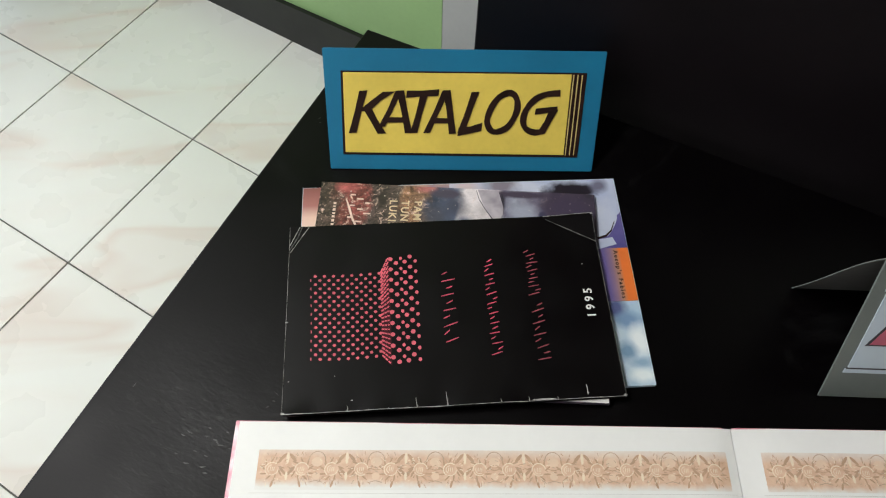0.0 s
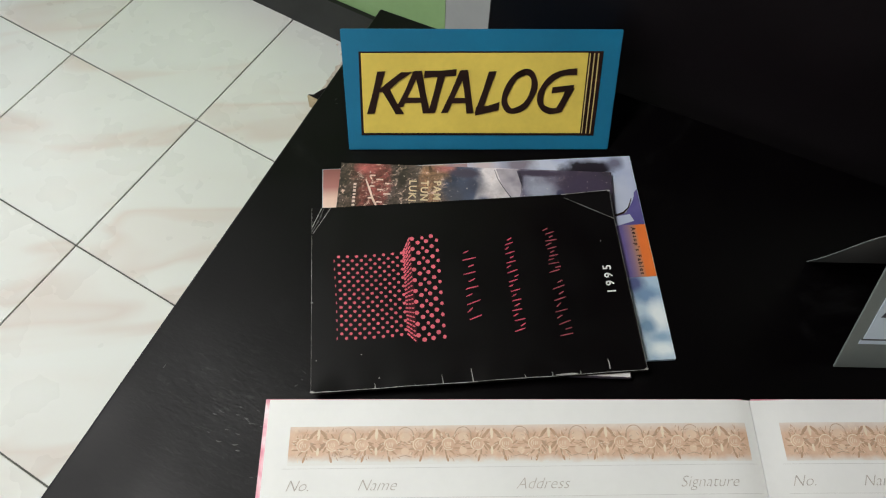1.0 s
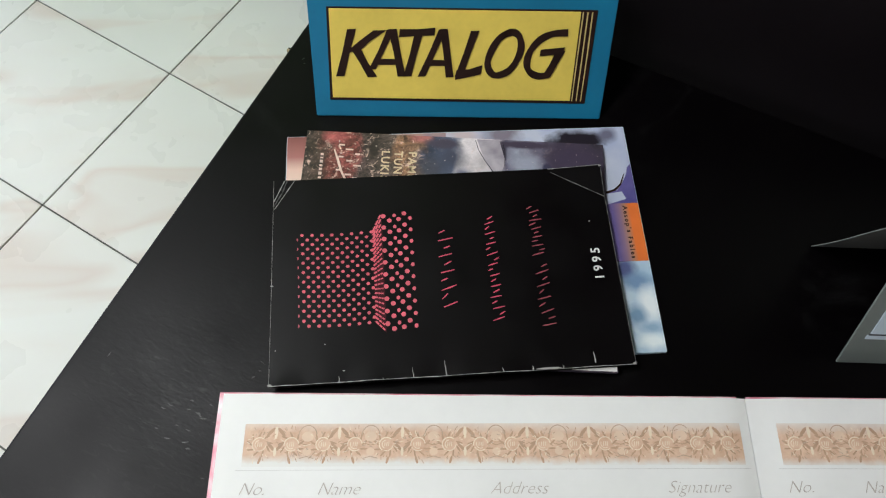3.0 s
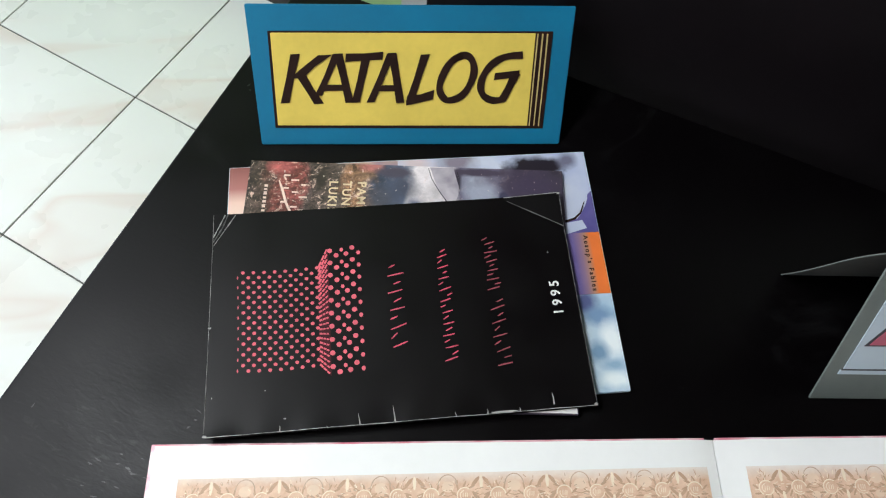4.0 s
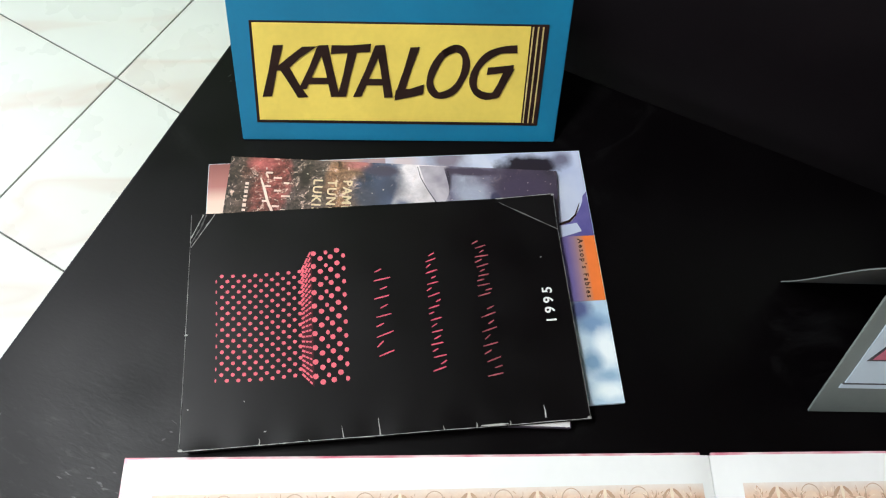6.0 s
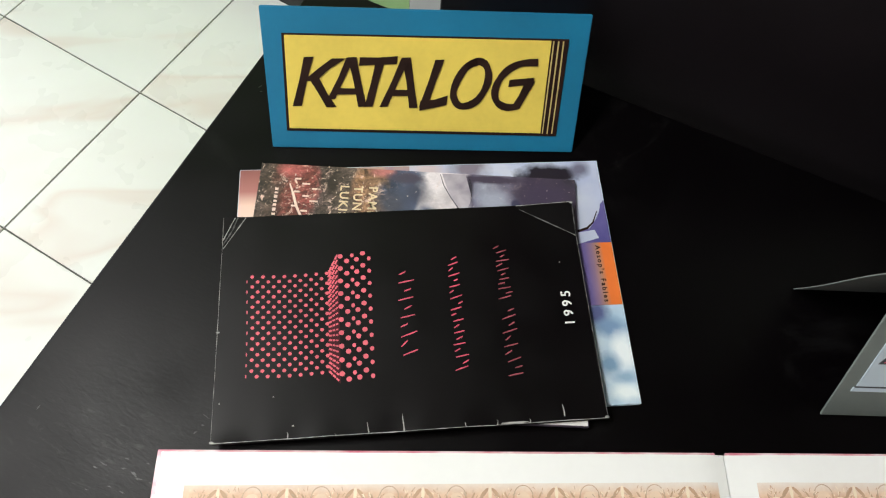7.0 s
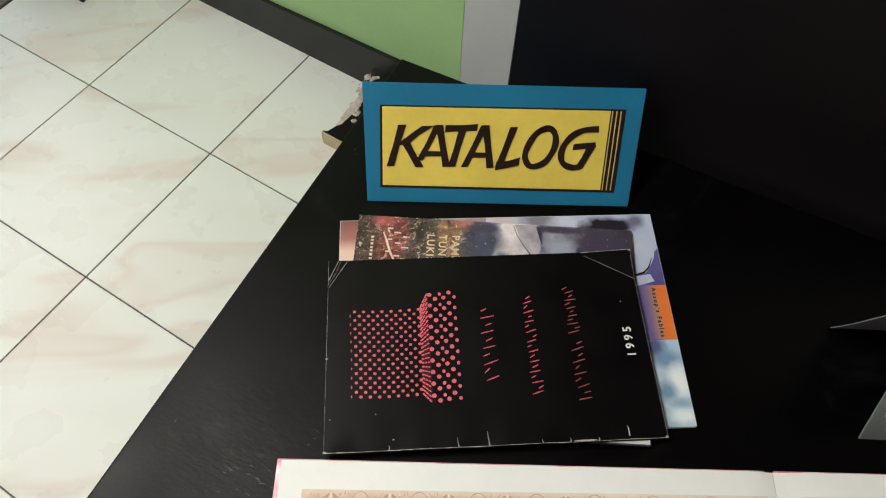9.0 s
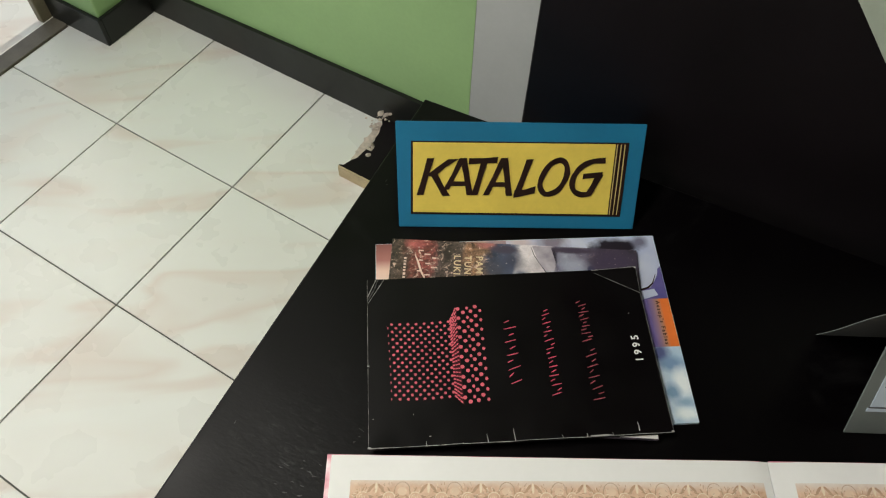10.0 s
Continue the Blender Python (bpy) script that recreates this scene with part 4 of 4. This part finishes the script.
for x, y, rx, ry in ((0.0008, 0.0870, 0.0014, 0.0007), (0.0012, 0.0012, 0.0018, 0.0010), (CWD - 0.0012, 0.0012, 0.0016, 0.0012), (CWD - 0.0010, CHT - 0.0012, 0.0014, 0.0010), (0.0600, 0.0100, 0.0010, 0.0005), (0.0050, 0.0300, 0.0004, 0.0006), (0.226, 0.0014, 0.0110, 0.0007)):
    bm = bmesh.new()
    z = on_cover(x, y)
    disc(bm, x, y, rx, ry, z - 0.0003, z + 0.0004, 7)
    part("worn_spot", bm, M_WORN, cc, "pale worn spot")

# ---- open guest book ----
GW, GH = 0.4195, 0.30
book = thing("guest_book", pose(0.2465, 0.1985, TOP, 0, 0, -1.35), "open guest book with pink marbled covers and ruled white pages", "book")


def leaf_height(x):
    """Height of the open pages at x from the spine."""
    s = abs(x)
    if x < 0:
        return 0.0112 - 0.0030 * math.exp(-(s / 0.012) ** 1.3) - 0.0010 * s / GW
    return 0.0112 - 0.0028 * math.exp(-(s / 0.03) ** 2) - 0.0010 * s / GW


for side in (-1, 1):
    part("cover", boxed(min(side * 0.004, side * (GW + 0.0052)), max(side * 0.004, side * (GW + 0.0052)), -GH - 0.003, 0.0030, 0, 0.003, bevel=0.0008), M_ROSE, book, "pink marbled hard cover")
    bm = bmesh.new()
    xs = [side * (0.0004 + (GW - 0.0004) * (k / 40) ** 1.7) for k in range(41)]
    rows = []
    for y in (0.0, -GH):
        rows.append([bm.verts.new((x, y, leaf_height(x))) for x in xs])
    foot = [[bm.verts.new((x, y, 0.0031)) for x in xs] for y in (0.0, -GH)]
    for k in range(40):
        bm.faces.new((rows[0][k], rows[0][k + 1], rows[1][k + 1], rows[1][k]))
        bm.faces.new((rows[0][k], foot[0][k], foot[0][k + 1], rows[0][k + 1]))
        bm.faces.new((rows[1][k], rows[1][k + 1], foot[1][k + 1], foot[1][k]))
    bm.faces.new((rows[0][40], foot[0][40], foot[1][40], rows[1][40]))
    bm.faces.new((rows[0][0], rows[1][0], foot[1][0], foot[0][0]))
    pg = part("page_block", bm, M_PAGE, book, "thick block of white ruled pages")

    def skew(x):
        # the print on the left-hand page runs slightly out of true with its edge
        return 0.0096 * x if x < 0 else 0.0

    def strip(x0, x1, y0, y1, up, n=70):
        b = bmesh.new()
        for k in range(n):
            a, c = x0 + (x1 - x0) * k / n, x0 + (x1 - x0) * (k + 1) / n
            b.faces.new([b.verts.new((x, y + skew(x), leaf_height(x) + up)) for x, y in ((a, y0), (c, y0), (c, y1), (a, y1))])
        return b

    bx0, bx1 = (-0.3995, -0.0085) if side < 0 else (0.0215, 0.410)
    band = part("ornament_band", strip(bx0, bx1, -0.0525, -0.0200, 0.00025), M_BAND, pg, "tan printed ornament band")
    units = 8
    lightb, darkb, paleb, softb = bmesh.new(), bmesh.new(), bmesh.new(), bmesh.new()
    step = (bx1 - bx0) / units

    def scroll(bm, pts, w, up):
        for (xa, ya), (xb, yb) in zip(pts, pts[1:]):
            d = Vector((xb - xa, yb - ya))
            if d.length < 1e-6:
                continue
            s = Vector((-d.y, d.x)).normalized() * w / 2
            bm.faces.new([bm.verts.new((x, y + skew(x), leaf_height(x) + up)) for x, y in ((xa + s.x, ya + s.y), (xa - s.x, ya - s.y), (xb - s.x, yb - s.y), (xb + s.x, yb + s.y))])

    def blob(bm, x, y, rx, ry, lean, up):
        c, n = (math.cos(lean), math.sin(lean)), 9
        pts = [(rx * math.cos(2 * math.pi * q / n), ry * math.sin(2 * math.pi * q / n)) for q in range(n)]
        pts = [(x + a * c[0] - b * c[1], y + a * c[1] + b * c[0]) for a, b in pts]
        bm.faces.new([bm.verts.new((a, b + skew(a), leaf_height(a) + up)) for a, b in pts])

    ro = random.Random(5 + side)
    for k in range(units):
        cx, cy = bx0 + step * (k + 0.5), -0.0360
        for d in (-1, 1):
            rx = cx + d * 0.0122
            # dark leaves round each rose and beside the stem
            for q in range(9):
                a = 0.7 * q + 0.2
                blob(darkb, rx + 0.0078 * math.cos(a), cy + 0.0072 * math.sin(a), 0.0030, 0.0007, a + 0.5 * d, 0.0004 + 0.00001 * q)
            blob(darkb, cx + d * 0.0042, cy + 0.0095, 0.0046, 0.0014, d * 2.3, 0.0005)
            blob(darkb, cx + d * 0.0030, cy - 0.0020, 0.0050, 0.0012, d * 0.8, 0.0005)
            blob(darkb, rx - d * 0.0010, cy - 0.0118, 0.0010, 0.0030, 0.3 * d, 0.00052)
            for r, w, a0, n in ((0.0056, 0.0008, 0.5 - d * 0.4, 10), (0.0052, 0.0007, 4.0 - d * 0.4, 6), (0.0034, 0.0007, 2.2 + d * 0.5, 8)):
                scroll(lightb, [(rx + r * math.cos(a0 + 0.36 * q), cy + r * 0.95 * math.sin(a0 + 0.36 * q)) for q in range(n)], w * ro.uniform(0.8, 1.15), 0.0006)
            for dx in (-0.0014, 0.0002, 0.0016):
                scroll(lightb, [(rx + dx, cy - 0.0016), (rx + dx + 0.0003, cy + 0.0017)], 0.0006, 0.00065)
            # strokes of the engraving
            for q in range(34):
                a, rr = ro.uniform(0, 6.28), ro.uniform(0.0055, 0.0118)
                x, y = rx + rr * math.cos(a), cy + rr * math.sin(a) * 1.05
                l, t = ro.uniform(0.0014, 0.0032), a + ro.uniform(-0.6, 0.6)
                if bx0 + 0.003 < x < bx1 - 0.003:
                    scroll((lightb, darkb, softb)[q % 3], [(x, y), (x + l * math.cos(t), y + l * math.sin(t))], 0.0005, 0.00062 + 0.000005 * q)
        blob(lightb, cx, cy + 0.0090, 0.0013, 0.0050, 0.0, 0.00058)
        blob(lightb, cx, cy - 0.0055, 0.0012, 0.0036, 0.0, 0.00058)
        if k < units - 1:
            hx = cx + step / 2
            blob(paleb, hx, cy + 0.0060, 0.0048, 0.0040, 0.0, 0.0005)
            blob(paleb, hx, cy - 0.0055, 0.0034, 0.0030, 0.0, 0.0005)
            scroll(softb, [(hx + 0.0070 * math.cos(a), cy + 0.0068 + 0.0078 * math.sin(a)) for a in [0.1 + 0.3 * j for j in range(11)]], 0.0007, 0.0005)
            scroll(darkb, [(hx - 0.0058, cy + 0.0010), (hx, cy - 0.0006), (hx + 0.0058, cy + 0.0010)], 0.0006, 0.0005)
            scroll(softb, [(hx - 0.0055, cy - 0.0105), (hx, cy - 0.0090), (hx + 0.0055, cy - 0.0105)], 0.0006, 0.0005)
    tagged(part("ornament", paleb, M_BANDP, band), label="soft pale printed petals", kind="stuff")
    tagged(part("ornament", softb, M_BANDS, band), label="soft grey-brown printed arcs", kind="stuff")
    tagged(part("ornament", lightb, M_BANDL, band), label="pale printed scrolls and roses", kind="stuff")
    tagged(part("ornament", darkb, M_BANDD, band), label="brown printed scrolls", kind="stuff")
    part("rule", strip(bx0 - 0.004, bx1 + 0.004, -0.0553, -0.0550, 0.0004), M_RULE, pg)
    part("rule", strip(bx0 - 0.004, bx1 + 0.004, -0.0793, -0.0790, 0.0004), M_RULE, pg)
    for j in range(8):
        y = -0.0793 - 0.024 * (j + 1)
        part("rule", strip(bx0 - 0.004, bx1 + 0.004, y, y + 0.0003, 0.0004), M_RULE, pg)
    base = bx0
    for body, x in (("No.", base + 0.0095), ("Name", base + 0.0745), ("Address", base + 0.2115), ("Signature", base + 0.3505)):
        lettering("heading", body, 0.0132, pose(x, -0.0732 + skew(x), leaf_height(x) + 0.0005, 0, 0, 0.4), M_HEAD, pg, 0.42, 1.0, "CENTER", 0.0001, "slanted brown-grey printed heading", leaf_height, 0.00028)
    for x, n in ((base + 0.026, 5), (base + 0.136, 4), (base + 0.36, 1)):
        b = bmesh.new()
        for q in range(n):
            xx = x + 0.0042 * q
            ribbon(b, [(xx, -0.0905), (xx + 0.0015, -0.0905 + (0.0065 if q in (0, 2) else 0.0035))], 0.0008, leaf_height(xx), leaf_height(xx) + 0.0008)
            if n > 1:
                ribbon(b, [(xx + 0.0012, -0.0870), (xx + 0.0032, -0.0895)], 0.0007, leaf_height(xx), leaf_height(xx) + 0.0007)
        part("handwriting_bar", b, M_PEN, pg, "dark handwriting bars")
part("spine", boxed(-0.006, 0.006, -GH - 0.002, 0.0005, 0.0005, 0.0026, bevel=0.0006), M_ROSE, book, "pink cloth spine")

# ---- floor tiles ----
TS, GAP = 0.4, 0.0035
bm = boxed(-TS / 2 + GAP / 2, TS / 2 - GAP / 2, -TS / 2 + GAP / 2, TS / 2 - GAP / 2, -0.009, 0.0, bevel=0.0009, seg=1)
tile_mesh = bpy.data.meshes.new("tile")
bmesh.ops.recalc_face_normals(bm, faces=bm.faces)
bm.to_mesh(tile_mesh)
bm.free()
tile_mesh.materials.append(M_TILE)
for i in range(-6, 11):
    for j in range(-9, 2):
        u, v = -1.0905 + TS * (i - 0.5), 0.6585 + TS * (j - 0.5)
        if -3.3 < u < 3.0 and v < 1.2:
            ob = new("tile", tile_mesh)
            ob.parent = floor
            ob.location = (u, v, 0.0)
